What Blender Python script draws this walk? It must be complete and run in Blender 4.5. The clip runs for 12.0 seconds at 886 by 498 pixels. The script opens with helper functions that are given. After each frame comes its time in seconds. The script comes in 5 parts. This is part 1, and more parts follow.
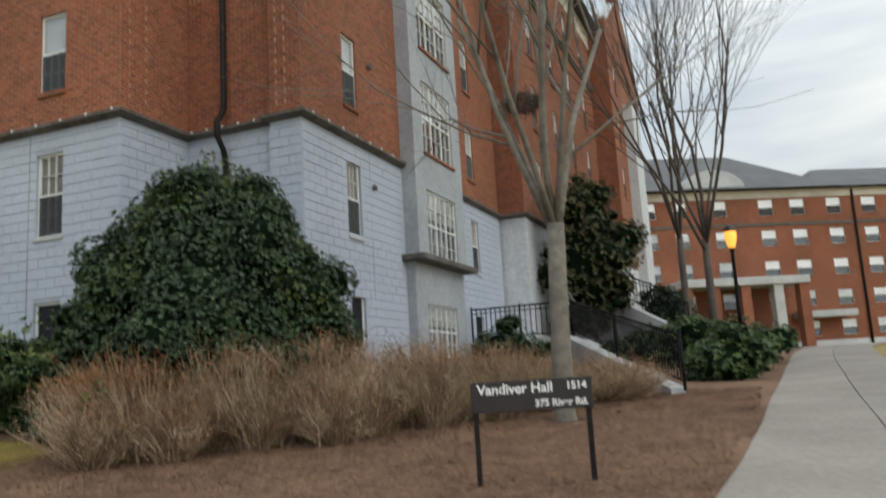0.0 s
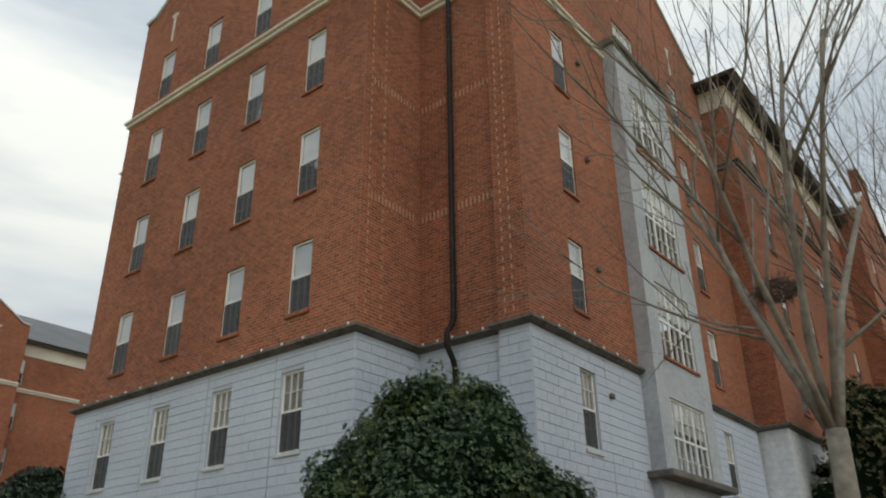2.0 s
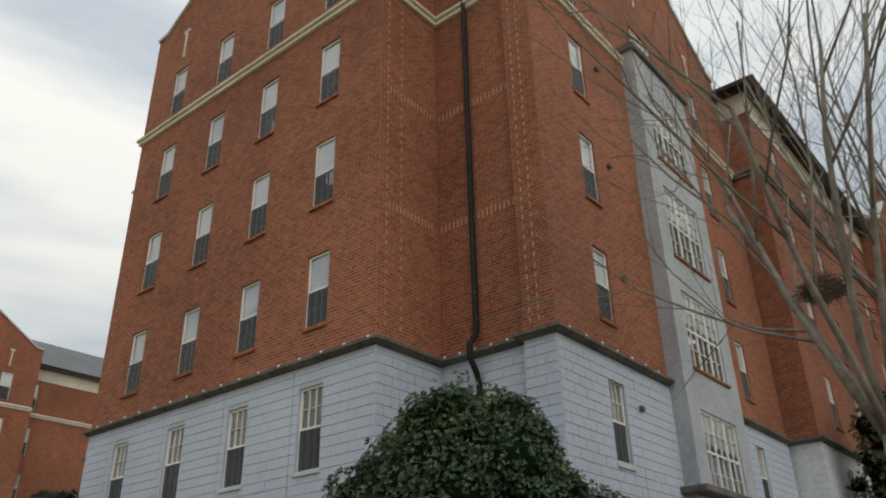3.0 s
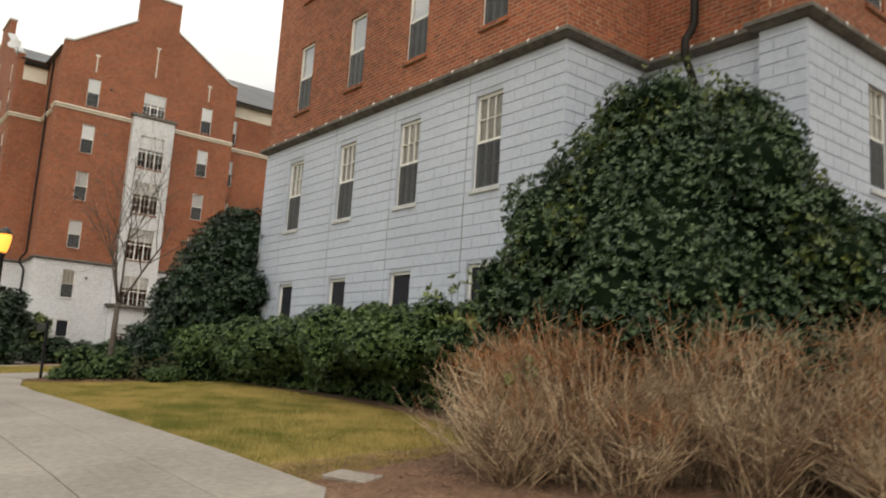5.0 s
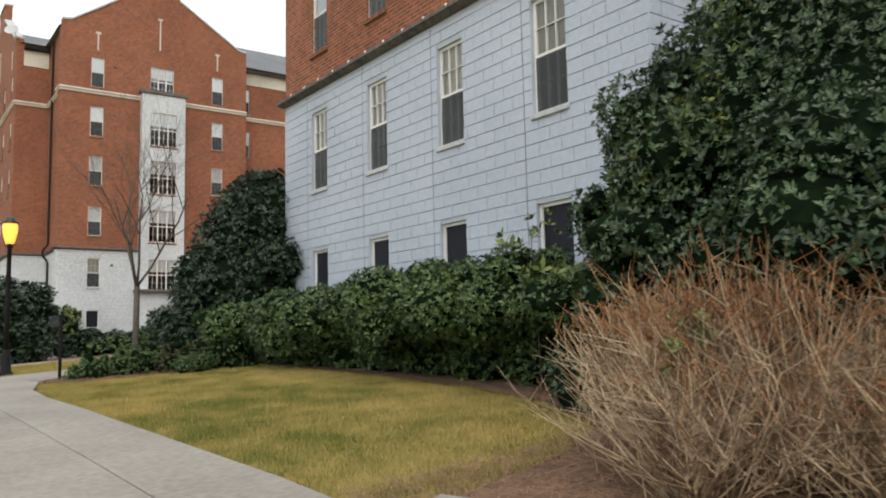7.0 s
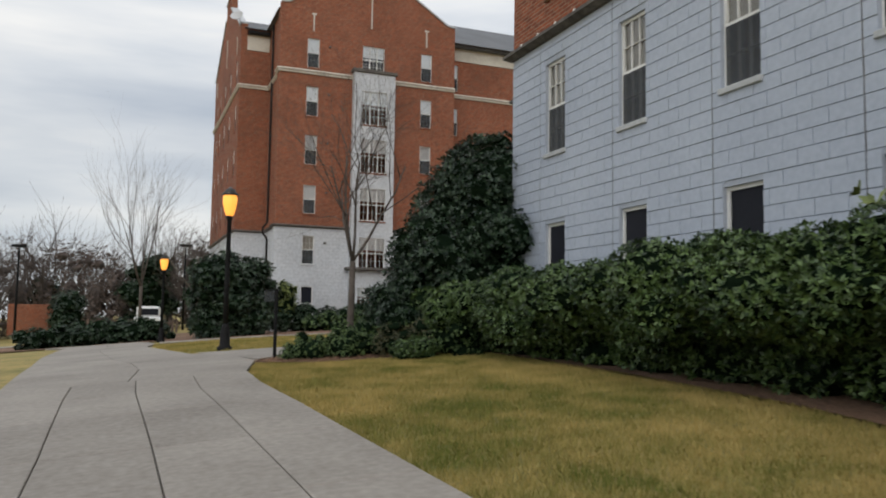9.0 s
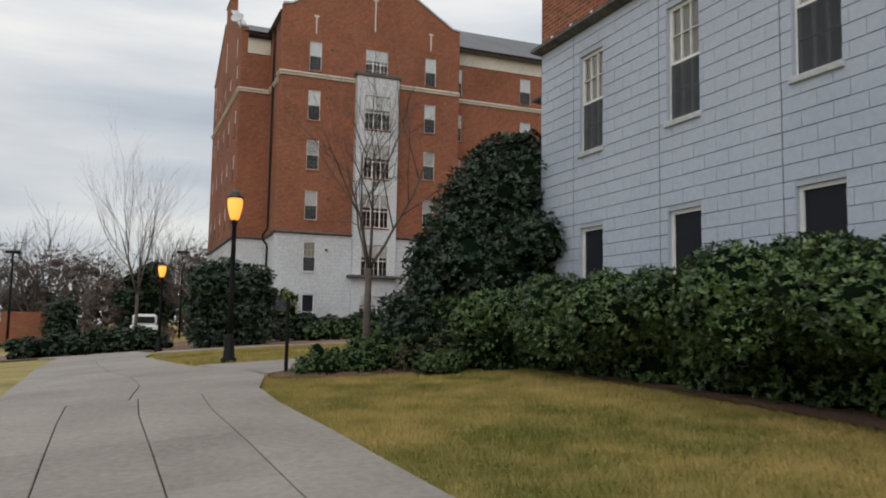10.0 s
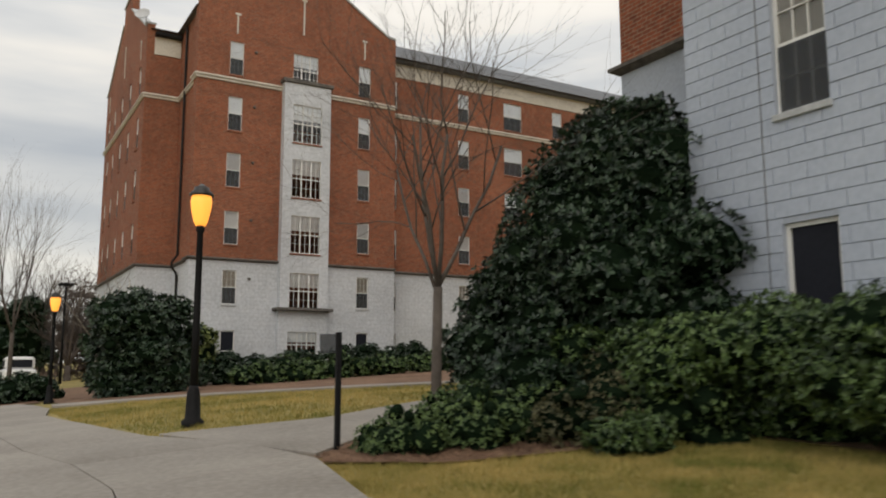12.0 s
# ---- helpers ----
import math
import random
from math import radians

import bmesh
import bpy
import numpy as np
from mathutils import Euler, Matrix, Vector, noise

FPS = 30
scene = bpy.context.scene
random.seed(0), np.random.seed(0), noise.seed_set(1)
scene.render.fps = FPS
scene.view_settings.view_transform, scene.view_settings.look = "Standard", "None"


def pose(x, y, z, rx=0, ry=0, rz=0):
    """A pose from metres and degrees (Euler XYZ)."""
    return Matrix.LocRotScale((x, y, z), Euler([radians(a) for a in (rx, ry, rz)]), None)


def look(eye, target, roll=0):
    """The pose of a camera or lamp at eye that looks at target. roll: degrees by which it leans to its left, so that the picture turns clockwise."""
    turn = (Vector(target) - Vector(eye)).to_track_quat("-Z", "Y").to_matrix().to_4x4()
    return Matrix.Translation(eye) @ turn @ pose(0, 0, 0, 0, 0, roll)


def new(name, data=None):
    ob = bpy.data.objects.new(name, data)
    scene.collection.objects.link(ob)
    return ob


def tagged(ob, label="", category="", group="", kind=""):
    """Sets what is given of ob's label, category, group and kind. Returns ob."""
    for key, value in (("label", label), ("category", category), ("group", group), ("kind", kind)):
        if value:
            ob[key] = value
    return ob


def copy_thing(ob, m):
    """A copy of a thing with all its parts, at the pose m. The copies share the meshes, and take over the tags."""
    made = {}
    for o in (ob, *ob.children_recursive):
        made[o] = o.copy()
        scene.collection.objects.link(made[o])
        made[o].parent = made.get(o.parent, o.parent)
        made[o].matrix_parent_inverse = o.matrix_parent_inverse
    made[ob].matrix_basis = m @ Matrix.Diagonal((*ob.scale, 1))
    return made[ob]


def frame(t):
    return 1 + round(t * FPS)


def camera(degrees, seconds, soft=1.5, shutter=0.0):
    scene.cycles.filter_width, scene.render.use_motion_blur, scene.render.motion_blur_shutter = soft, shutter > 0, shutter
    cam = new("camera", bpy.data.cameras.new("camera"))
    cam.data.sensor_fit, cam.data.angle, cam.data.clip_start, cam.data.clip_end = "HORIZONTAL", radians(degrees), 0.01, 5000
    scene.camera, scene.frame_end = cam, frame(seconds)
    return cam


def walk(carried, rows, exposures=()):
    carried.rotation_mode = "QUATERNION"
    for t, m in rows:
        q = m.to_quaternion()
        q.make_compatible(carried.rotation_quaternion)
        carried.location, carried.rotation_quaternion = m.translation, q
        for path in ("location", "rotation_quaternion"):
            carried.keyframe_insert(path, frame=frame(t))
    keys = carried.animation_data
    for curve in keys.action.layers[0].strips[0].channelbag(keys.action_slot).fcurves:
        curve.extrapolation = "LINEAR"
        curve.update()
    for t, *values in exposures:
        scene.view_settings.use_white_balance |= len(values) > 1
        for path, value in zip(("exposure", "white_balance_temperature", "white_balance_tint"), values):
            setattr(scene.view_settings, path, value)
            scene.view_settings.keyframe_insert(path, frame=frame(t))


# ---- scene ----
cam = camera(57.8, 12.0, soft=1.9, shutter=0.4)
PATH = [
    (0, (-0.407, -0.091, 1.252), (-1.132, 1.744, 1.578), -3.4),
    (0.5, (-0.567, 0.107, 1.297), (-1.336, 1.876, 1.826), -4.4),
    (1, (-0.558, 0.319, 1.266), (-1.483, 1.982, 1.882), -3.2),
    (1.5, (-0.636, 0.511, 1.281), (-1.683, 2.051, 2.01), -1.4),
    (2, (-0.753, 0.611, 1.307), (-1.872, 2.031, 2.162), -0.7),
    (2.5, (-1.009, 0.722, 1.351), (-2.121, 2.119, 2.253), -1.3),
    (2.7, (-1.077, 0.747, 1.338), (-2.18, 2.145, 2.247), -1.6),
    (4.3, (-2.179, 2.045, 1.232), (-3.559, 3.321, 1.915), 2.3),
    (4.5, (-2.367, 2.138, 1.243), (-3.765, 3.449, 1.816), 2.4),
    (5, (-2.828, 2.487, 1.303), (-4.392, 3.693, 1.616), 3.6),
    (5.5, (-3.299, 2.705, 1.361), (-4.901, 3.872, 1.625), 1.5),
    (6, (-3.745, 2.944, 1.37), (-5.35, 4.115, 1.601), 0.5),
    (6.5, (-4.263, 3.099, 1.397), (-5.885, 4.249, 1.613), -1.0),
    (7, (-4.747, 3.329, 1.406), (-6.359, 4.494, 1.616), -1.3),
    (7.5, (-5.301, 3.469, 1.432), (-6.936, 4.604, 1.635), -0.5),
    (7.7, (-5.548, 3.533, 1.464), (-7.225, 4.603, 1.666), -0.4),
    (9.3, (-7.283, 3.795, 1.46), (-9.139, 4.52, 1.632), 1.1),
    (9.5, (-7.501, 3.742, 1.471), (-9.353, 4.474, 1.654), 1.1),
    (10, (-8.026, 3.715, 1.501), (-9.870, 4.465, 1.693), 1.0),
    (10.3, (-8.530, 3.706, 1.524), (-10.369, 4.468, 1.716), 0.9),
    (10.5, (-8.930, 3.700, 1.540), (-10.766, 4.470, 1.731), 0.9),
    (10.8, (-9.765, 3.610, 1.570), (-11.585, 4.398, 1.828), 2.5),
    (11, (-10.335, 3.550, 1.590), (-12.143, 4.350, 1.892), 3.5),
    (11.3, (-11.180, 3.400, 1.602), (-12.948, 4.282, 1.911), 3.3),
    (11.5, (-11.745, 3.300, 1.610), (-13.484, 4.236, 1.923), 3.2),
    (11.8, (-12.580, 3.138, 1.604), (-14.300, 4.115, 1.897), 1.2),
    (12, (-13.140, 3.030, 1.600), (-14.847, 4.033, 1.880), -0.1),
]
walk(cam, [(t, look(eye, target, roll)) for t, eye, target, roll in PATH], [(0, -0.03, 6600, 5), (1, -0.21, 6600, 4), (1.5, -0.24, 6700, 4), (2.7, -0.37, 6800, 6), (4.5, -0.05, 7400, 10), (5.5, 0.4, 7700, 10), (6.5, 0.4, 7000, 8), (7.7, 0.4, 6800, 7), (9.3, -0.28, 6600, 10), (10.5, -0.27, 6750, 10), (11, -0.36, 6650, 10), (12, -0.28, 7200, 10)])

# ---- sky and light: an overcast late afternoon ----
world = bpy.data.worlds.new("sky")
scene.world = world
world.use_nodes = True
wn, wl = world.node_tree.nodes, world.node_tree.links
wn.clear()
SUN_EL, SUN_AZ = radians(28), radians(112)
sky = wn.new("ShaderNodeTexSky")
sky.sky_type, sky.sun_disc, sky.sun_elevation, sky.sun_rotation = "NISHITA", False, SUN_EL, SUN_AZ
coord = wn.new("ShaderNodeTexCoord")
stretch = wn.new("ShaderNodeMapping")
stretch.inputs["Scale"].default_value = (1.6, 1.6, 9.0)
stretch.inputs["Location"].default_value = (0.4, 0.9, 0.35)
cloud = wn.new("ShaderNodeTexNoise")
cloud.inputs["Scale"].default_value, cloud.inputs["Detail"].default_value, cloud.inputs["Roughness"].default_value = 1.0, 5, 0.5
tone = wn.new("ShaderNodeValToRGB")
tone.color_ramp.elements[0].position, tone.color_ramp.elements[0].color = 0.36, (0.56, 0.62, 0.71, 1)
tone.color_ramp.elements[1].position, tone.color_ramp.elements[1].color = 0.62, (1.04, 1.04, 1.03, 1)
mid = tone.color_ramp.elements.new(0.5)
mid.color = (0.80, 0.84, 0.89, 1)
sky_gain = wn.new("ShaderNodeVectorMath")
sky_gain.operation = "SCALE"
sky_gain.inputs["Scale"].default_value = 0.1
veil = wn.new("ShaderNodeMixRGB")
veil.inputs["Fac"].default_value = 0.88
# an overcast sky is brighter overhead than at the horizon
height = wn.new("ShaderNodeSeparateXYZ")
lift = wn.new("ShaderNodeMapRange")
lift.inputs["From Min"].default_value, lift.inputs["From Max"].default_value = 0.2, 0.95
lift.inputs["To Min"].default_value, lift.inputs["To Max"].default_value = 1.0, 1.7
back = wn.new("ShaderNodeBackground")
wout = wn.new("ShaderNodeOutputWorld")
wl.new(coord.outputs["Generated"], stretch.inputs["Vector"])
wl.new(stretch.outputs["Vector"], cloud.inputs["Vector"])
wl.new(cloud.outputs["Fac"], tone.inputs["Fac"])
wl.new(sky.outputs["Color"], sky_gain.inputs[0])
wl.new(sky_gain.outputs["Vector"], veil.inputs["Color1"])
wl.new(tone.outputs["Color"], veil.inputs["Color2"])
wl.new(veil.outputs["Color"], back.inputs["Color"])
wl.new(coord.outputs["Generated"], height.inputs[0])
wl.new(height.outputs["Z"], lift.inputs["Value"])
wl.new(lift.outputs[0], back.inputs["Strength"])
wl.new(back.outputs["Background"], wout.inputs["Surface"])
sun = new("sun", bpy.data.lights.new("sun", "SUN"))
sun.data.energy, sun.data.angle, sun.data.color = 0.9, radians(50), (1.0, 0.96, 0.90)
sun.matrix_world = look((34, -14, 20), (0, 0, 0))


# ---- materials ----
def nodes_of(m):
    return m.node_tree.nodes, m.node_tree.links


def wall_coords(n, l):
    """Distance along an upright wall, and height, whichever way the wall faces."""
    tc, g = n.new("ShaderNodeTexCoord"), n.new("ShaderNodeNewGeometry")
    a, b, c = n.new("ShaderNodeSeparateXYZ"), n.new("ShaderNodeSeparateXYZ"), n.new("ShaderNodeCombineXYZ")
    ab, gt, mx = n.new("ShaderNodeMath"), n.new("ShaderNodeMath"), n.new("ShaderNodeMix")
    ab.operation, gt.operation = "ABSOLUTE", "GREATER_THAN"
    gt.inputs[1].default_value = 0.6
    l.new(g.outputs["Position"], a.inputs[0])
    l.new(g.outputs["True Normal"], b.inputs[0])
    l.new(b.outputs["X"], ab.inputs[0])
    l.new(ab.outputs[0], gt.inputs[0])
    l.new(gt.outputs[0], mx.inputs["Factor"])
    l.new(a.outputs["X"], mx.inputs["A"])
    l.new(a.outputs["Y"], mx.inputs["B"])
    l.new(mx.outputs["Result"], c.inputs["X"])
    l.new(a.outputs["Z"], c.inputs["Y"])
    return c.outputs[0]


def stock(name, dark, light, rough=0.8, grain=20.0, blotch=0.7, bump=0.3, vary=0.0, island=False, metal=0.0, spec=0.5, dist=0.01):
    """A surface with two scales of variation between two colours, and a fine relief."""
    m = bpy.data.materials.new(name)
    m.use_nodes = True
    n, l = nodes_of(m)
    p = n["Principled BSDF"]
    g = n.new("ShaderNodeNewGeometry")
    fine, broad = n.new("ShaderNodeTexNoise"), n.new("ShaderNodeTexNoise")
    fine.inputs["Scale"].default_value, fine.inputs["Detail"].default_value = grain, 4
    broad.inputs["Scale"].default_value, broad.inputs["Detail"].default_value = blotch, 4
    for tex in (fine, broad):
        l.new(g.outputs["Position"], tex.inputs["Vector"])
    add = n.new("ShaderNodeMath")
    add.operation = "ADD"
    l.new(fine.outputs["Fac"], add.inputs[0])
    l.new(broad.outputs["Fac"], add.inputs[1])
    last = add
    if vary:
        src = g.outputs["Random Per Island"] if island else n.new("ShaderNodeObjectInfo").outputs["Random"]
        mul, plus = n.new("ShaderNodeMath"), n.new("ShaderNodeMath")
        mul.operation = "MULTIPLY_ADD"
        mul.inputs[1].default_value, mul.inputs[2].default_value = 2 * vary, -vary
        plus.operation = "ADD"
        l.new(src, mul.inputs[0])
        l.new(mul.outputs[0], plus.inputs[0])
        l.new(last.outputs[0], plus.inputs[1])
        last = plus
    ramp = n.new("ShaderNodeMapRange")
    ramp.inputs["From Min"].default_value, ramp.inputs["From Max"].default_value = 0.65, 1.35
    l.new(last.outputs[0], ramp.inputs["Value"])
    mx = n.new("ShaderNodeMix")
    mx.data_type = "RGBA"
    mx.inputs["A"].default_value, mx.inputs["B"].default_value = (*dark, 1), (*light, 1)
    l.new(ramp.outputs[0], mx.inputs["Factor"])
    l.new(mx.outputs["Result"], p.inputs["Base Color"])
    p.inputs["Roughness"].default_value, p.inputs["Metallic"].default_value = rough, metal
    p.inputs["Specular IOR Level"].default_value = spec
    if bump:
        b = n.new("ShaderNodeBump")
        b.inputs["Strength"].default_value, b.inputs["Distance"].default_value = bump, dist
        l.new(fine.outputs["Fac"], b.inputs["Height"])
        l.new(b.outputs["Normal"], p.inputs["Normal"])
    return m


def leaf_stuff(name, dark, light, rough=0.45):
    m = stock(name, dark, light, rough, 4.0, 1.3, 0, 0.36, True, spec=0.4)
    return m


def brick_stuff(name, one, two, mortar, length, height, joint, stain):
    m = bpy.data.materials.new(name)
    m.use_nodes = True
    n, l = nodes_of(m)
    p = n["Principled BSDF"]
    uv = wall_coords(n, l)
    b = n.new("ShaderNodeTexBrick")
    b.inputs["Color1"].default_value, b.inputs["Color2"].default_value, b.inputs["Mortar"].default_value = (*one, 1), (*two, 1), (*mortar, 1)
    b.inputs["Scale"].default_value, b.inputs["Brick Width"].default_value, b.inputs["Row Height"].default_value = 1.0, length, height
    b.inputs["Mortar Size"].default_value, b.inputs["Mortar Smooth"].default_value, b.inputs["Bias"].default_value = joint, 0.3, -0.1
    l.new(uv, b.inputs["Vector"])
    fine, broad, g = n.new("ShaderNodeTexNoise"), n.new("ShaderNodeTexNoise"), n.new("ShaderNodeNewGeometry")
    fine.inputs["Scale"].default_value, broad.inputs["Scale"].default_value, broad.inputs["Detail"].default_value = 9.0, 0.35, 5
    for tex in (fine, broad):
        l.new(g.outputs["Position"], tex.inputs["Vector"])
    add, rng, mx = n.new("ShaderNodeMath"), n.new("ShaderNodeMapRange"), n.new("ShaderNodeMix")
    add.operation, mx.data_type, mx.blend_type = "ADD", "RGBA", "MULTIPLY"
    l.new(fine.outputs["Fac"], add.inputs[0])
    l.new(broad.outputs["Fac"], add.inputs[1])
    rng.inputs["From Min"].default_value, rng.inputs["From Max"].default_value = 0.7, 1.3
    rng.inputs["To Min"].default_value, rng.inputs["To Max"].default_value = 1 - stain, 1 + stain * 0.4
    l.new(add.outputs[0], rng.inputs["Value"])
    mx.inputs["Factor"].default_value = 1.0
    l.new(b.outputs["Color"], mx.inputs["A"])
    l.new(rng.outputs[0], mx.inputs["B"])
    l.new(mx.outputs["Result"], p.inputs["Base Color"])
    p.inputs["Roughness"].default_value = 0.85
    p.inputs["Specular IOR Level"].default_value = 0.25
    bm_ = n.new("ShaderNodeBump")
    bm_.inputs["Strength"].default_value, bm_.inputs["Distance"].default_value, bm_.invert = 0.5, 0.006, True
    l.new(b.outputs["Fac"], bm_.inputs["Height"])
    l.new(bm_.outputs["Normal"], p.inputs["Normal"])
    return m


def glass_stuff(name, tint, ior):
    m = bpy.data.materials.new(name)
    m.use_nodes = True
    n, l = nodes_of(m)
    n.remove(n["Principled BSDF"])
    t, gl, f, mx = n.new("ShaderNodeBsdfTransparent"), n.new("ShaderNodeBsdfGlossy"), n.new("ShaderNodeFresnel"), n.new("ShaderNodeMixShader")
    t.inputs["Color"].default_value = (*tint, 1)
    gl.inputs["Roughness"].default_value = 0.04
    f.inputs["IOR"].default_value = ior
    l.new(f.outputs[0], mx.inputs[0])
    l.new(t.outputs[0], mx.inputs[1])
    l.new(gl.outputs[0], mx.inputs[2])
    l.new(mx.outputs[0], n["Material Output"].inputs["Surface"])
    return m


def veil_stuff(m, share):
    """Lets part of the light through an existing surface, as a fine mesh does."""
    n, l = nodes_of(m)
    t, mx = n.new("ShaderNodeBsdfTransparent"), n.new("ShaderNodeMixShader")
    mx.inputs[0].default_value = share
    l.new(n["Principled BSDF"].outputs[0], mx.inputs[1])
    l.new(t.outputs[0], mx.inputs[2])
    l.new(mx.outputs[0], n["Material Output"].inputs["Surface"])
    return m


def glow_stuff(name, colour, strength):
    m = bpy.data.materials.new(name)
    m.use_nodes = True
    p = m.node_tree.nodes["Principled BSDF"]
    p.inputs["Base Color"].default_value = (*colour, 1)
    p.inputs["Emission Color"].default_value = (*colour, 1)
    p.inputs["Emission Strength"].default_value = strength
    return m


RED = brick_stuff("red brick", (0.325, 0.090, 0.042), (0.175, 0.050, 0.028), (0.30, 0.19, 0.13), 0.19, 0.066, 0.010, 0.32)
WHITE = stock("white painted block", (0.365, 0.410, 0.495), (0.475, 0.525, 0.61), 0.75, 14, 0.5, 0.25, 0.06)
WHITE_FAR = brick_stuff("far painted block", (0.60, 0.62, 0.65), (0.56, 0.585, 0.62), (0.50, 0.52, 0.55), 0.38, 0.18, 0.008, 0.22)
JOINT = stock("weathered mortar", (0.325, 0.36, 0.42), (0.44, 0.48, 0.55), 0.9, 25, 1.0, 0.2)
STONE = stock("grey cast stone", (0.36, 0.375, 0.39), (0.56, 0.575, 0.58), 0.8, 12, 1.2, 0.3)
CREAM = stock("cream stone", (0.46, 0.42, 0.36), (0.66, 0.62, 0.54), 0.8, 10, 1.0, 0.2)
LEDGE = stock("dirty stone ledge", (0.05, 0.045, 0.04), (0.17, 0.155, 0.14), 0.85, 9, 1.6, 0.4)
PAINT = stock("white window paint", (0.66, 0.66, 0.64), (0.80, 0.80, 0.78), 0.45, 30, 2, 0.05)
# this white also stands in for bright sky mirrored in the upper panes
SKYBLIND = stock("sky-white blind", (0.72, 0.75, 0.77), (0.90, 0.92, 0.93), 0.7, 3, 1, 0.0, 0.25)
BLIND_TAN = stock("tan blind", (0.28, 0.26, 0.22), (0.46, 0.43, 0.38), 0.7, 3, 1, 0.0, 0.25)
SCREEN = veil_stuff(stock("dark insect screen", (0.020, 0.024, 0.028), (0.046, 0.052, 0.058), 0.6, 40, 2, 0.0, 0.3), 0.38)
BAYGREY = stock("grey bay stone", (0.27, 0.29, 0.32), (0.42, 0.445, 0.475), 0.8, 9, 0.8, 0.3)
PALEBRICK = stock("pale raised brick", (0.32, 0.17, 0.10), (0.48, 0.30, 0.20), 0.85, 20, 2, 0.1)
# opaque near-black surface drawn in place of clear glass
DARKPANE = stock("near-black pane", (0.008, 0.009, 0.015), (0.014, 0.016, 0.024), 0.6, 30, 2, 0.0, spec=0.2)
GLASS = glass_stuff("window glass", (0.95, 0.97, 0.98), 2.8)
GLASS_LOW = glass_stuff("shaded window glass", (0.90, 0.92, 0.93), 1.7)
SLATE = stock("grey slate", (0.075, 0.080, 0.088), (0.145, 0.15, 0.16), 0.75, 6, 0.4, 0.4)
BLACK = stock("black painted iron", (0.005, 0.005, 0.006), (0.014, 0.014, 0.015), 0.65, 30, 3, 0.1, spec=0.15)
PIPE = stock("dark bronze downpipe", (0.007, 0.006, 0.006), (0.020, 0.018, 0.017), 0.65, 20, 2, 0.05, spec=0.2)
CONCRETE = stock("worn concrete", (0.195, 0.176, 0.154), (0.325, 0.298, 0.264), 0.85, 16, 0.8, 0.25, 0.12)
GAP = stock("soil in joints", (0.05, 0.045, 0.04), (0.10, 0.09, 0.08), 0.95, 30, 2, 0.2)
TURF = stock("dormant turf", (0.115, 0.120, 0.024), (0.40, 0.290, 0.10), 0.95, 7, 0.55, 0.6, dist=0.02)
STRAW = stock("pine straw mulch", (0.092, 0.050, 0.031), (0.28, 0.165, 0.102), 0.95, 22, 0.8, 0.9, dist=0.03)
BARK = stock("pale grey bark", (0.085, 0.075, 0.062), (0.25, 0.225, 0.19), 0.9, 9, 2.0, 0.5)
TWIG = stock("dark twig", (0.05, 0.040, 0.034), (0.12, 0.10, 0.085), 0.9, 12, 2.0, 0.2)
HOLLY = leaf_stuff("holly leaf", (0.008, 0.025, 0.012), (0.070, 0.118, 0.048), 0.40)
HEDGE = leaf_stuff("laurel leaf", (0.012, 0.032, 0.010), (0.100, 0.162, 0.046), 0.42)
DARKLEAF = leaf_stuff("magnolia leaf", (0.008, 0.020, 0.013), (0.036, 0.068, 0.032), 0.42)
LIGHTLEAF = leaf_stuff("pale green leaf", (0.07, 0.10, 0.025), (0.20, 0.24, 0.07), 0.5)
DRY = leaf_stuff("dry stem", (0.15, 0.095, 0.058), (0.52, 0.40, 0.27), 0.8)
RUST = leaf_stuff("rusty seed head", (0.17, 0.068, 0.026), (0.38, 0.17, 0.07), 0.9)
BLADE = stock("grass blade", (0.125, 0.14, 0.028), (0.47, 0.35, 0.13), 0.9, 2.2, 0.55, 0, 0.16, True, spec=0.2)
NEEDLE = leaf_stuff("pine needle", (0.12, 0.066, 0.042), (0.41, 0.25, 0.16), 0.9)


# ---- building blocks ----
def part(name, bm, material, parent=None, label=""):
    me = bpy.data.meshes.new(name)
    bm.to_mesh(me)
    bm.free()
    me.materials.append(material)
    ob = new(name, me)
    ob.parent = parent
    if label:
        ob["label"] = label
    return ob


def piece(name, me, m, parent, label=""):
    ob = new(name, me)
    ob.parent = parent
    ob.matrix_basis = m
    if label:
        ob["label"] = label
    return ob


def empty(name, label, category, group="", at=(0, 0, 0)):
    ob = new(name)
    ob.location = at
    return tagged(ob, label, category, group)


def box(bm, x0, x1, y0, y1, z0, z1, bevel=0.0):
    v = [bm.verts.new((x, y, z)) for z in (z0, z1) for y in (y0, y1) for x in (x0, x1)]
    f = [bm.faces.new([v[i] for i in q]) for q in ((0, 2, 3, 1), (4, 5, 7, 6), (0, 1, 5, 4), (2, 6, 7, 3), (0, 4, 6, 2), (1, 3, 7, 5))]
    if bevel:
        bmesh.ops.bevel(bm, geom=list({e for q in f for e in q.edges}), offset=bevel, segments=1, affect="EDGES")


def mesh_of(name, bm, material):
    me = bpy.data.meshes.new(name)
    bm.to_mesh(me)
    bm.free()
    me.materials.append(material)
    return me


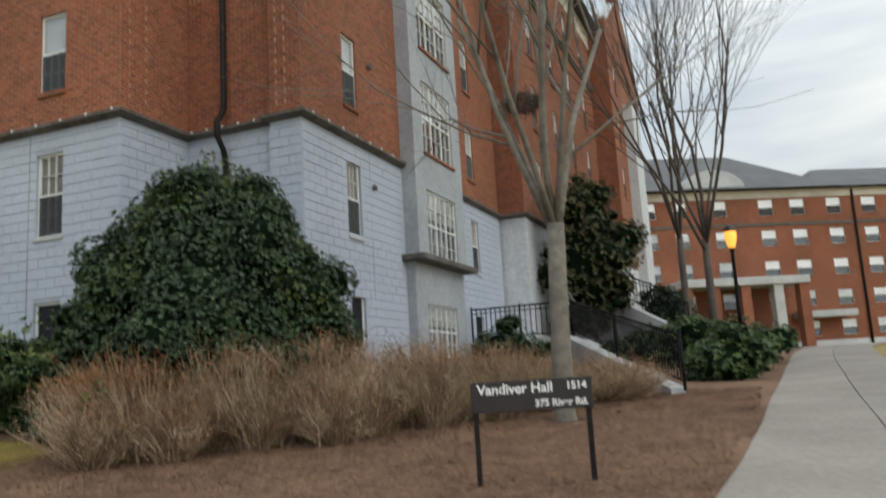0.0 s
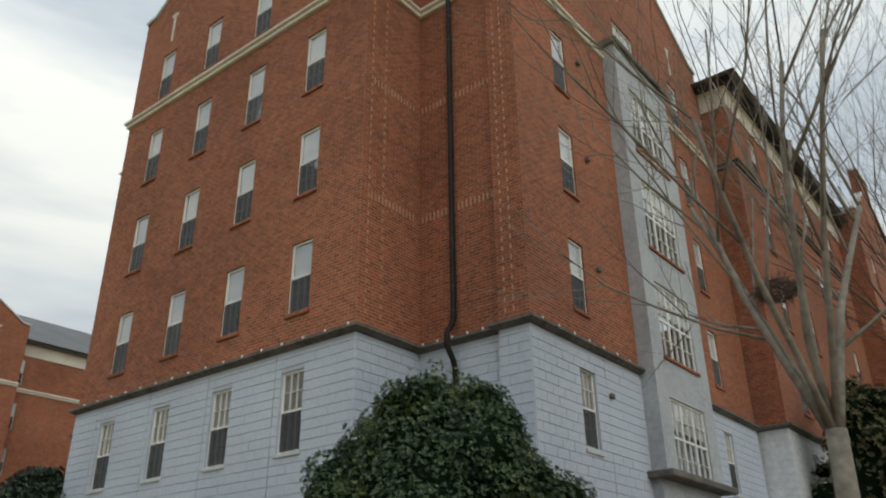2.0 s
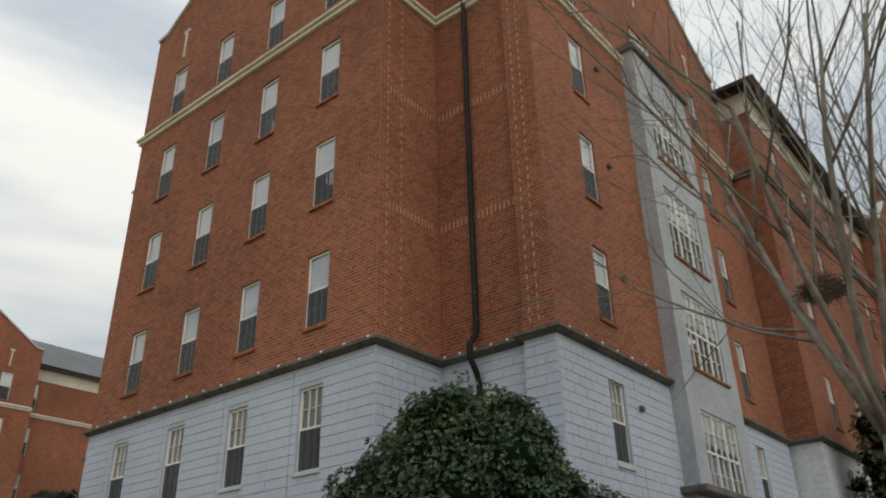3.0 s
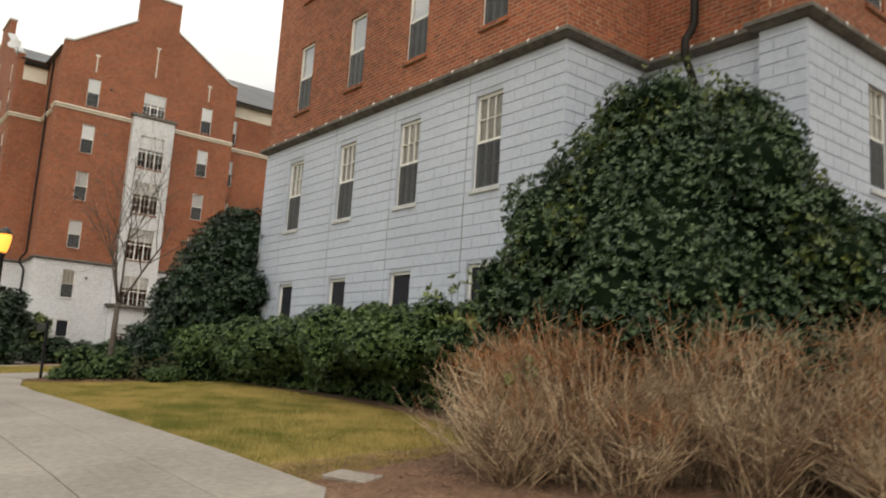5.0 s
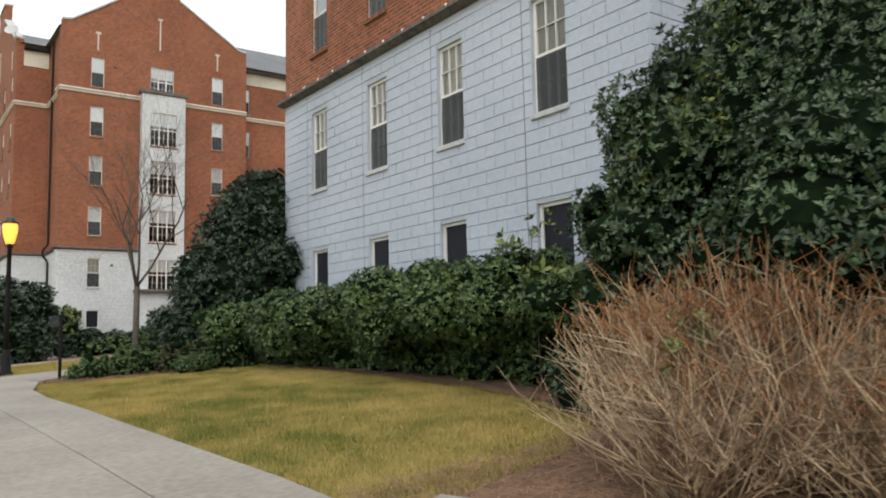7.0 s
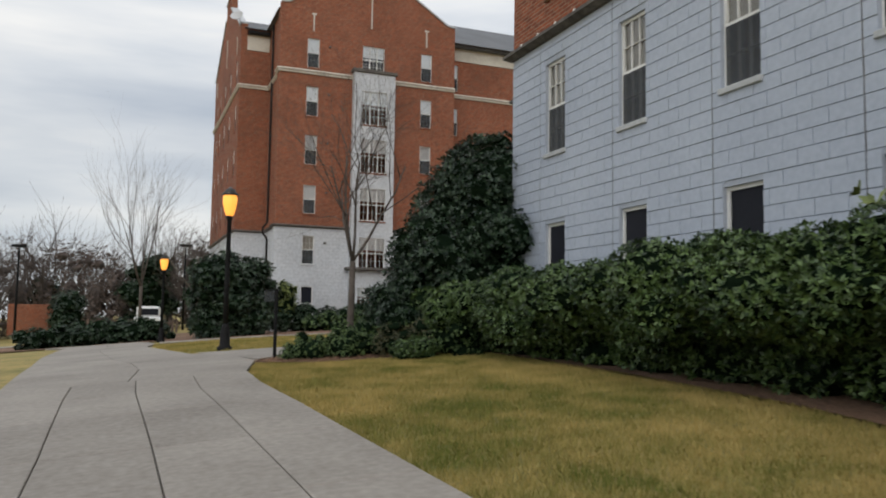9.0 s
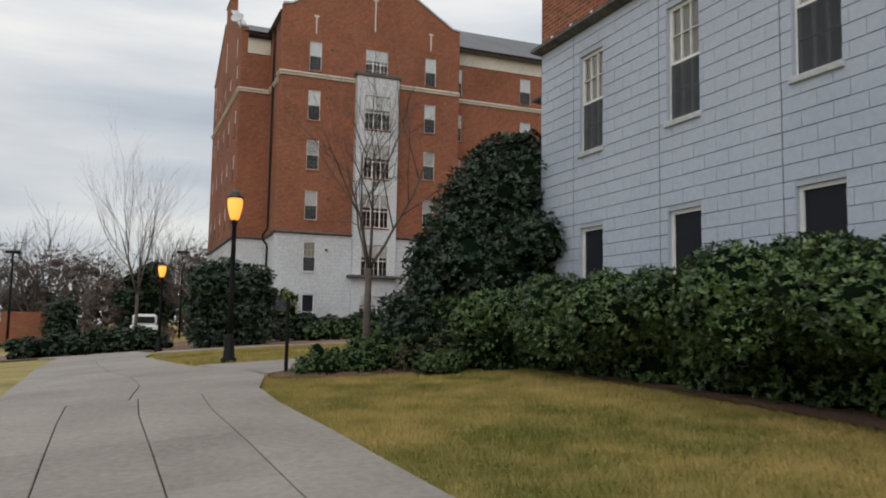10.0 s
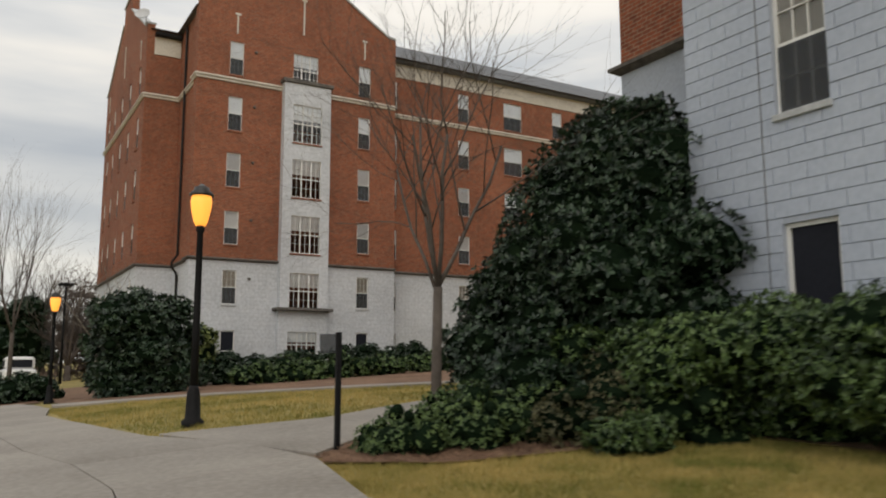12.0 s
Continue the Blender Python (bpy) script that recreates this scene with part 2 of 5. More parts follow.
def tube(verts, faces, path, radii, sides):
    """Adds a tapered tube along path to the two lists."""
    base = len(verts)
    for i, p in enumerate(path):
        q = path[min(i + 1, len(path) - 1)] - path[max(i - 1, 0)]
        q = q.normalized() if q.length > 1e-6 else Vector((0, 0, 1))
        a = q.orthogonal().normalized()
        b = q.cross(a)
        for k in range(sides):
            t = 2 * math.pi * k / sides
            verts.append(p + (a * math.cos(t) + b * math.sin(t)) * radii[i])
    for i in range(len(path) - 1):
        for k in range(sides):
            k2 = (k + 1) % sides
            faces.append((base + i * sides + k, base + i * sides + k2, base + (i + 1) * sides + k2, base + (i + 1) * sides + k))
    faces.append(tuple(base + k for k in reversed(range(sides))))
    faces.append(tuple(base + (len(path) - 1) * sides + k for k in range(sides)))


def raw(name, verts, faces, material, parent=None, label="", smooth=False):
    me = bpy.data.meshes.new(name)
    me.from_pydata([tuple(v) for v in verts], [], faces)
    me.materials.append(material)
    if smooth:
        me.polygons.foreach_set("use_smooth", [True] * len(me.polygons))
    ob = new(name, me)
    ob.parent = parent
    if label:
        ob["label"] = label
    return ob


def tube_part(name, path, radii, sides, material, parent, label=""):
    v, f = [], []
    tube(v, f, [Vector(p) for p in path], radii, sides)
    return raw(name, v, f, material, parent, label, True)


# ---- the lie of the land ----
def bend(v, knots):
    """Straight lines from knot to knot."""
    for (a, p), (b, q) in zip(knots, knots[1:]):
        if v <= b:
            return p + (q - p) * max(0.0, (v - a) / (b - a)) if v > a else p
    return knots[-1][1]


def lie(x, y):
    """Height of the ground."""
    w = bend(-x - 0.57, [(-60, -2.0), (-20, -0.9), (0, 0.0), (11, 11), (14, 13.4), (17, 14.6), (20, 14.9), (27, 13.0), (44, 1.6), (60, -3.5), (300, -8)])
    n = bend(y + 0.3, [(-300, -5.0), (-40, -2.6), (-12, -0.9), (0, 0.0), (9, 0.72), (24, 1.67), (34, 1.98), (75, 2.25), (300, 3.5)])
    return -0.24 + 0.031 * w + n


def sheet(name, west, east, rows, cols, lift, material, label="", parent=None):
    """A strip of ground between two lines, each a list of corner points."""
    def along(line, t):
        t *= len(line) - 1
        i = min(int(t), len(line) - 2)
        a, b = Vector(line[i]), Vector(line[i + 1])
        return a + (b - a) * (t - i)
    v, f = [], []
    for i in range(rows + 1):
        p, q = along(west, i / rows), along(east, i / rows)
        for j in range(cols + 1):
            r = p + (q - p) * (j / cols)
            v.append((r.x, r.y, lie(r.x, r.y) + lift))
    for i in range(rows):
        for j in range(cols):
            k = i * (cols + 1) + j
            f.append((k, k + 1, k + cols + 2, k + cols + 1))
    ob = raw(name, v, f, material, parent, label, True)
    if ob.data.polygons[0].normal.z < 0:
        ob.data.flip_normals()
    return ob


def ticks(*spans):
    out = []
    for a, b, n in spans:
        out += [a + (b - a) * i / n for i in range(n)]
    return out + [spans[-1][1]]


gx, gy = ticks((-600, -70, 14), (-70, -30, 20), (-30, 6, 60), (6, 60, 20), (60, 600, 12)), ticks((-600, -60, 12), (-60, -4, 20), (-4, 30, 60), (30, 90, 30), (90, 700, 14))
gv = [(x, y, lie(x, y) - 0.04) for y in gy for x in gx]
gf = [(j * len(gx) + i, j * len(gx) + i + 1, (j + 1) * len(gx) + i + 1, (j + 1) * len(gx) + i) for j in range(len(gy) - 1) for i in range(len(gx) - 1)]
tagged(raw("ground", gv, gf, TURF, smooth=True), "yellow-green dormant turf on gently rising ground", "ground", kind="structure")


def north_edge(x):
    return bend(-x, [(-3, 3.0), (0.95, 3.0), (1.3, 2.3), (2.3, 2.3), (3.5, 2.6), (5, 3.5), (6.5, 4.7), (7.8, 5.5), (9.5, 5.52), (12, 5.44), (17.5, 5.36), (18.6, 5.5)])


def south_edge(x):
    return bend(-x, [(-6, -5.0), (0, -4.0), (4, 0.8), (8, 2.3), (12, 2.5), (19, 2.4), (34, 1.95), (60, 1.8)])


pavement = empty("pavement", "pale worn concrete walkway with dark joints", "pavement")
pavement["kind"] = "structure"


def paving(lines):
    """Slabs between neighbouring cross lines; each line is a list of points across the path."""
    for a, b in zip(lines, lines[1:]):
        for p, q, r, s in zip(a, a[1:], b[1:], b):
            p, q, r, s = (Vector(c) for c in (p, q, r, s))
            wide_, long_ = max(0.2, ((p - q).length + (s - r).length) / 2), max(0.2, ((q - r).length + (p - s).length) / 2)
            mid_ = (p + q + r + s) / 4
            v, f, n = [], [], 4
            for grow_, drop in ((0.0, -0.03), (0.0, 0.024), (0.008, 0.03)):
                a_, b_ = (0.005 + grow_) / wide_, (0.0035 + grow_) / long_
                box_ = [(a_, b_), (1 - a_, b_), (1 - a_, 1 - b_), (a_, 1 - b_)]
                for k in range(4):
                    (u0, v0), (u1, v1) = box_[k], box_[(k + 1) % 4]
                    for h in range(n):
                        u_, w_ = u0 + (u1 - u0) * h / n, v0 + (v1 - v0) * h / n
                        c = p.lerp(q, u_).lerp(s.lerp(r, u_), w_)
                        v.append((c.x, c.y, lie(c.x, c.y) + drop))
            m_ = 4 * n
            for ring in range(2):
                for k in range(m_):
                    f.append((ring * m_ + k, ring * m_ + (k + 1) % m_, (ring + 1) * m_ + (k + 1) % m_, (ring + 1) * m_ + k))
            v.append((mid_.x, mid_.y, lie(mid_.x, mid_.y) + 0.03))
            for k in range(m_):
                f.append((2 * m_ + k, 2 * m_ + (k + 1) % m_, len(v) - 1))
            ob = raw("slab", v, f, CONCRETE, pavement)


def cross(x):
    s, n = south_edge(x), north_edge(x)
    k = min(1.0, (n - s) / 3.2)
    return [(x, s), (x, n - 2.3 * k), (x, n - 1.5 * k), (x, n - 0.75 * k), (x, n)]


main_x = [4.0, 2.4, 0.8, -0.8, -2.5, -4.3, -6.1, -7.9, -9.6, -11.4, -13.1, -14.9, -16.6, -18.2]
paving([cross(x) for x in main_x])
paving([[(x, s), (x, (s + n) / 2), (x, n)] for x, s, n in ((-18.2, 2.42, 5.43), (-20.2, 2.36, 5.85), (-22.2, 2.3, 5.75), (-24.4, 2.25, 5.15), (-27, 2.15, 4.9), (-30, 2.05, 4.7), (-33, 2.0, 4.6), (-37, 1.93, 5.0), (-41, 1.9, 4.9), (-44, 1.0, 4.6))])
paving([[(-24.5, 5.3), (-20.5, 5.95)], [(-23.9, 7.4), (-21.9, 7.5)], [(-25.0, 9.8), (-23.1, 10.0)], [(-26.8, 12.2), (-25.3, 13.0)], [(-29.2, 13.2), (-28.8, 14.4)], [(-33, 11.0), (-33.4, 12.0)], [(-36.3, 8.0), (-37.2, 8.8)], [(-38.5, 5.2), (-40.3, 5.3)]])
north_x = [(2.98, -1.05, 2.3), (3.6, -1.2, 2.2), (5.4, -0.98, 1.9), (7.6, -0.75, 1.8), (9.8, -0.6, 1.8), (12.2, -0.5, 1.8), (14.6, -0.35, 1.8), (17, -0.22, 1.85), (19.5, -0.1, 1.9), (22, 0.05, 2.0), (25, 0.25, 2.2), (28.5, 0.5, 2.6), (32, 0.75, 3.2), (37, 0.3, 5.0), (44, -0.5, 8), (54, -2, 12)]
paving([[(a, y), ((a + b) / 2, y + 0.06), (b, y)] for y, a, b in north_x])
tagged(sheet("walk_bed", [(x, south_edge(x)) for x in main_x], [(x, north_edge(x)) for x in main_x], 39, 6, -0.012, GAP), "dark soil in the joints of the walkway", "pavement", kind="structure")
tagged(sheet("mulch_bed", [(-18.3, 9.0), (-14.5, 8.9), (-12.0, 8.75), (-10.4, 8.5), (-9.2, 8.0), (-8.7, 7.2), (-8.5, 6.4), (-8.25, 5.5), (-6.5, 4.5), (-5, 3.4), (-2.5, 2.2), (-0.9, 2.2)], [(-18.3, 12.5), (-12, 13), (-10.5, 14), (-9.8, 16), (-9, 20), (-8.3, 25), (-7, 30), (-5, 30), (-3, 31), (-2, 32), (-1.0, 32), (0.9, 30)], 110, 60, 0.0, STRAW), "brown pine straw mulch bed before the hall", "mulch", kind="structure")
tagged(sheet("mulch_bed", [(-20.1, 5.86), (-20.7, 6.1), (-21.8, 7.5), (-23.0, 10.1), (-25.2, 13.2)], [(-19.1, 6.6), (-18.7, 7.6), (-18.4, 9.1), (-19.0, 14), (-22, 22)], 16, 16, 0.0, STRAW), "reddish mulch bed beside the path fork", "mulch", kind="structure")
tagged(sheet("mulch_bed", [(-28.9, 14.6), (-33.5, 12.2), (-37.3, 9.0), (-40.6, 5.6), (-60, 5.4)], [(-46, 30), (-47, 22), (-49, 14), (-52, 10), (-60, 10)], 20, 20, 0.01, STRAW), "brown mulch bed along the far hall", "mulch", kind="structure")

paving([[(-52.6, y), (-54.6, y)] for y in (-26, -22, -18, -14, -10, -6, -2, 2, 5)])
tagged(sheet("mulch_bed", [(-44.1, -1.5), (-44.1, 5.3)], [(-52.4, -3), (-52.4, 5.3)], 10, 10, 0.005, STRAW), "brown mulch bed across the end of the walkway", "mulch", kind="structure")

# ---- halls ----
ROWS_Z = [(1.95, 3.0), (4.15, 5.65), (6.80, 8.30), (9.40, 10.95), (12.0, 13.58), (14.62, 16.2)]
LEDGE_Z, BAND_Z, EAVE_Z = 6.05, 14.35, 17.7


class Side:
    """One upright wall: origin at u = 0, running along u, facing n."""

    def __init__(self, x, y, ux, uy):
        self.m = Matrix(((ux, uy, 0, x), (uy, -ux, 0, y), (0, 0, 1, 0), (0, 0, 0, 1)))

    def at(self, u, out, z):
        return self.m @ Vector((u, out, z))

    def place(self, u, out, z):
        """u to the right as seen from outside, -y outwards."""
        right = self.m.to_3x3() @ Vector((1, 0, 0))
        n = self.m.to_3x3() @ Vector((0, 1, 0))
        r = Matrix.Identity(4)
        side = n.cross(Vector((0, 0, 1))) * -1
        for i in range(3):
            r[i][0], r[i][1], r[i][2] = side[i], -n[i], (0, 0, 1)[i]
        return Matrix.Translation(self.at(u, out, z)) @ r


def pierced(bm, side, u0, u1, z0, z1, holes, thick, out=0.0, caps=False):
    """A wall slab with rectangular holes (a, b, c, d in u and z) through it. caps: close its ends too."""
    us = sorted({u0, u1, *[h for q in holes for h in q[:2] if u0 < h < u1]})
    zs = sorted({z0, z1, *[h for q in holes for h in q[2:] if z0 < h < z1]})
    def solid(i, j):
        if not (0 <= i < len(us) - 1 and 0 <= j < len(zs) - 1):
            return False
        a, b = (us[i] + us[i + 1]) / 2, (zs[j] + zs[j + 1]) / 2
        return not any(q[0] < a < q[1] and q[2] < b < q[3] for q in holes)
    def quad(*pts):
        bm.faces.new([bm.verts.new(side.at(*p)) for p in pts])
    f, b = out, out - thick
    for i in range(len(us) - 1):
        for j in range(len(zs) - 1):
            if not solid(i, j):
                continue
            p, q, r, s = us[i], us[i + 1], zs[j], zs[j + 1]
            quad((p, f, r), (q, f, r), (q, f, s), (p, f, s))
            quad((p, b, s), (q, b, s), (q, b, r), (p, b, r))
            if (i or caps) and not solid(i - 1, j):
                quad((p, b, r), (p, f, r), (p, f, s), (p, b, s))
            if (i < len(us) - 2 or caps) and not solid(i + 1, j):
                quad((q, f, r), (q, b, r), (q, b, s), (q, f, s))
            if not solid(i, j - 1):
                quad((p, b, r), (q, b, r), (q, f, r), (p, f, r))
            if not solid(i, j + 1):
                quad((p, f, s), (q, f, s), (q, b, s), (p, b, s))
    bmesh.ops.remove_doubles(bm, verts=bm.verts[:], dist=0.0005)


def sash_meshes(w, h, style):
    """Meshes of one window: frame and glazing bars, panes, blind, screen, sill. Origin at the foot of the opening's middle; -y is outside."""
    out = {}
    t = 0.045
    lower, upper = (t, h * 0.5 - 0.022), (h * 0.5 + 0.022, h - t)
    lights = []
    if style == "triple":
        for c in (-w / 3, 0, w / 3):
            for z0, z1 in (lower, upper):
                zm = (z0 + z1) / 2
                for k in (0, 1):
                    a, b = c - w / 6 + 0.028 + (w / 6 - 0.022) * k, c - w / 6 + 0.028 + (w / 6 - 0.022) * k + w / 6 - 0.034
                    lights += [(a, b, z0, zm - 0.006), (a, b, zm + 0.006, z1)]
    elif style == "dark":
        lights = [(-w / 2 + t, w / 2 - t, t, h * 0.14), (-w / 2 + t, w / 2 - t, h * 0.14 + 0.04, h - t)]
    else:
        cols = [(-w / 2 + t + (w - 2 * t) * k / 3 + 0.006 * (k > 0), -w / 2 + t + (w - 2 * t) * (k + 1) / 3 - 0.006 * (k < 2)) for k in range(3)]
        zm = (upper[0] + upper[1]) / 2
        if style == "grid":
            for a, b in cols:
                lights += [(a, b, upper[0], zm - 0.006), (a, b, zm + 0.006, upper[1])]
        else:
            lights.append((-w / 2 + t, w / 2 - t, *upper))
        zl = (lower[0] + lower[1]) / 2
        for a, b in cols:
            lights += [(a, b, lower[0], zl - 0.006), (a, b, zl + 0.006, lower[1])]
    flat = Side(0, 0, 1, 0)
    bm = bmesh.new()
    pierced(bm, flat, -w / 2, w / 2, 0, h, lights, 0.045, -0.045)
    out["window"] = mesh_of("window", bm, PAINT)
    for name, z0, z1, y, mat in (("upper_pane", h * 0.5 + 0.022, h - t, 0.070, GLASS_LOW if style == "grid" else GLASS), ("lower_pane", t, h * 0.5 - 0.022, 0.082, GLASS_LOW)):
        bm = bmesh.new()
        bm.faces.new([bm.verts.new(p) for p in ((-w / 2 + t, y, z0), (w / 2 - t, y, z0), (w / 2 - t, y, z1), (-w / 2 + t, y, z1))])
        out[name] = mesh_of(name, bm, mat)
    bm = bmesh.new()
    low = 0.52 if style != "triple" else 0.60
    k = int(h * (1 - low) / 0.05)
    for i in range(k):
        z = h * low + (h * (1 - low) - t) * i / k
        box(bm, -w / 2 + t, w / 2 - t, 0.088 + 0.004 * (i % 2), 0.091 + 0.004 * (i % 2), z, z + (h * (1 - low) - t) / k)
    # outside the grid style the slats carry the painted sky reflection
    out["blind"] = mesh_of("blind", bm, SKYBLIND if style != "grid" else BLIND_TAN)
    bm = bmesh.new()
    box(bm, -w / 2 + t * 0.7, w / 2 - t * 0.7, 0.040, 0.042, t * 0.7, h * 0.5 - 0.015)
    out["insect_screen"] = mesh_of("insect_screen", bm, SCREEN)
    bm = bmesh.new()
    box(bm, -w / 2 - 0.03, w / 2 + 0.03, -0.05, 0.10, -0.075, -0.002, 0.008)
    out["sill"] = mesh_of("sill", bm, STONE if style in ("grid", "dark") else RED)
    return out


SASH = {}


def window(hall, side, u, z0, z1, w, style, out=0.0, far=False):
    key = (round(w, 3), round(z1 - z0, 3), style)
    if key not in SASH:
        SASH[key] = sash_meshes(w, z1 - z0, style)
    s = SASH[key]
    win = piece("window", s["window"], side.place(u, out, z0), hall)
    names = ["sill", "upper_pane", "blind"] + (["lower_pane"] if style == "triple" else ["lower_pane", "insect_screen"])
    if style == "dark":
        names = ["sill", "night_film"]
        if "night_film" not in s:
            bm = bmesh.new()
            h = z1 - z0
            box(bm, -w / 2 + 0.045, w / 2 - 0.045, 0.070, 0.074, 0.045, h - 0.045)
            s["night_film"] = mesh_of("night_film", bm, DARKPANE)
    for name in names:
        ob = piece(name, s[name], Matrix.Identity(4), win)
        if "pane" in name or name == "insect_screen":
            ob.visible_shadow = False
    return win


def ring_part(name, corners, profile, material, hall, label=""):
    """A moulding that follows a line of corners (x, y), with a profile of (out, z) points; outwards is to the right of the way."""
    pts = [Vector(c) for c in corners]
    v, f, n = [], [], len(profile)
    for i, p in enumerate(pts):
        d0 = (p - pts[i - 1]).normalized() if i else (pts[1] - p).normalized()
        d1 = (pts[i + 1] - p).normalized() if i < len(pts) - 1 else d0
        n0, n1 = Vector((d0.y, -d0.x)), Vector((d1.y, -d1.x))
        m_ = (n0 + n1)
        m_ = m_ / max(0.2, m_.dot(n0)) if m_.length > 0.1 else n0
        for o, z in profile:
            v.append((p.x + m_.x * o, p.y + m_.y * o, z))
    for i in range(len(pts) - 1):
        for k in range(n):
            k2 = (k + 1) % n
            f.append((i * n + k, i * n + k2, (i + 1) * n + k2, (i + 1) * n + k))
    f.append(tuple(range(n)))
    f.append(tuple(len(v) - n + k for k in reversed(range(n))))
    return raw(name, v, f, material, hall, label)


LEDGE_FORM = [(-0.02, 6.05), (0.05, 6.055), (0.12, 6.10), (0.15, 6.11), (0.15, 6.165), (0.03, 6.20), (-0.02, 6.20)]
BAND_FORM = [(-0.02, 14.22), (0.07, 14.24), (0.07, 14.33), (0.13, 14.36), (0.13, 14.42), (0.03, 14.48), (-0.02, 14.48)]
def gable_wall(name, side, u0, u1, z0, peak, chimney, holes, hall):
    """A brick gable above the eaves with stepped shoulders, a broad chimney at its top and a stone coping."""
    c0, c1, ctop = chimney
    rise = [(u0, z0), (u0, z0 + 0.25), (u0 + 0.45, z0 + 0.30), (c0, peak), (c0, ctop), (c1, ctop), (c1, peak), (u1 - 0.45, z0 + 0.30), (u1, z0 + 0.25), (u1, z0)]
    bm = bmesh.new()
    f = [bm.verts.new(side.at(u, 0, z)) for u, z in rise]
    b = [bm.verts.new(side.at(u, -0.35, z)) for u, z in rise]
    bm.faces.new(f)
    bm.faces.new(b[::-1])
    for i in range(len(rise)):
        j = (i + 1) % len(rise)
        bm.faces.new((f[i], f[j], b[j], b[i]))
    bmesh.ops.recalc_face_normals(bm, faces=bm.faces)
    part("gable", bm, RED, hall)
    runs = rise[1:-1]
    for (a, p), (b_, q) in zip(runs, runs[1:]):
        if abs(a - b_) < 0.01:
            continue
        bm = bmesh.new()
        v = [bm.verts.new(side.at(u, o, z)) for u, z in ((a, p), (b_, q)) for o, z in ((0.07, z + 0.003), (-0.40, z + 0.003), (-0.40, z + 0.10), (0.07, z + 0.10))]
        for k in range(4):
            bm.faces.new((v[k], v[(k + 1) % 4], v[4 + (k + 1) % 4], v[4 + k]))
        bm.faces.new(v[3::-1])
        bm.faces.new(v[4:])
        bmesh.ops.recalc_face_normals(bm, faces=bm.faces)
        part("coping", bm, STONE, hall, "grey stone coping")


def anchors(side, spots, hall):
    for u, z0, z1 in spots:
        bm = bmesh.new()
        for a, b, c, d in ((-0.035, 0.035, 0, z1 - z0), (-0.13, 0.13, z1 - z0 + 0.002, z1 - z0 + 0.09)):
            box(bm, a, b, -0.035, 0.0, c, d)
        me = mesh_of("wall_anchor", bm, CREAM)
        piece("wall_anchor", me, side.place(u, 0.002, z0), hall)


def prism(name, a, b, half, z_eave, z_ridge, hall, hip=0.0, over=0.25):
    """A pitched roof along the line a to b."""
    a, b = Vector(a), Vector(b)
    d = (b - a).normalized()
    n = Vector((-d.y, d.x))
    bm = bmesh.new()
    h = half + over
    pts = []
    for p, s in ((a - d * (over if hip else 0), 1), (b + d * (over if hip else 0), -1)):
        r = p + d * s * hip
        pts.append([bm.verts.new((q.x, q.y, z)) for q, z in ((p + n * h, z_eave), (p - n * h, z_eave), (r, z_ridge))])
    (a1, a2, ar), (b1, b2, br) = pts
    for q in ((a1, ar, br, b1), (a2, b2, br, ar), (a1, a2, ar), (b1, br, b2), (a1, b1, b2, a2)):
        bm.faces.new(q)
    bmesh.ops.recalc_face_normals(bm, faces=bm.faces)
    bmesh.ops.solidify(bm, geom=bm.faces[:], thickness=-0.06)
    return part(name, bm, SLATE, hall, "dark grey slate roof")


def blocks(hall, sides, budget):
    """Painted blocks in running bond on the base walls: the first ones are pieces, the rest one mesh."""
    bm = bmesh.new()
    v = [bm.verts.new(p) for p in ((0, 0.5, 0), (1, 0.5, 0), (1, 0.5, 1), (0, 0.5, 1), (0.012, 0, 0.03), (0.988, 0, 0.03), (0.988, 0, 0.97), (0.012, 0, 0.97))]
    bm.faces.new(v[4:])
    for k in range(4):
        bm.faces.new((v[k], v[(k + 1) % 4], v[4 + (k + 1) % 4], v[4 + k]))
    bmesh.ops.recalc_face_normals(bm, faces=bm.faces)
    unit = mesh_of("block", bm, WHITE)
    rng = random.Random(5)
    done, rv, rf = 0, [], []
    course = 0.178
    for side, u0, u1, z0, z1, holes, joints in sides:
        k = 0
        z = z0
        while z < z1 - 0.02:
            h = min(course, z1 - z)
            cuts = sorted([(q[0] - 0.001, q[1] + 0.001) for q in holes if q[2] < z + h * 0.6 and q[3] > z + h * 0.4])
            stops = [(u0, u0)] + cuts + [(u1, u1)]
            for (_, a), (b, _) in zip(stops, stops[1:]):
                marks = [a] + [j for j in joints if a + 0.05 < j < b - 0.05] + [b]
                for p, q in zip(marks, marks[1:]):
                    u, q = p + 0.006 * (p in joints), q - 0.006 * (q in joints)
                    first = True
                    while u < q - 0.01:
                        length = 0.40 if not first else (0.40 if k % 2 else 0.20)
                        first = False
                        e = min(u + length, q)
                        if q - e < 0.07:
                            e = q
                        w_, hh = e - u - 0.003, h - (0.007 if rng.random() < 0.7 else 0.003)
                        m = side.place((u + e) / 2, 0.0, z)
                        m = m @ Matrix.Translation((-w_ / 2, -0.012 - rng.random() * 0.004, 0)) @ Matrix.Diagonal((w_, 0.03, hh, 1))
                        if done < budget:
                            piece("block", unit, m, hall)
                            done += 1
                        else:
                            base = len(rv)
                            rv += [m @ vv.co for vv in unit.vertices]
                            rf += [tuple(base + i for i in pl.vertices) for pl in unit.polygons]
                        u = e
            z += h
            k += 1
    if rv:
        tagged(raw("blockwork", rv, rf, WHITE, hall), kind="stuff")


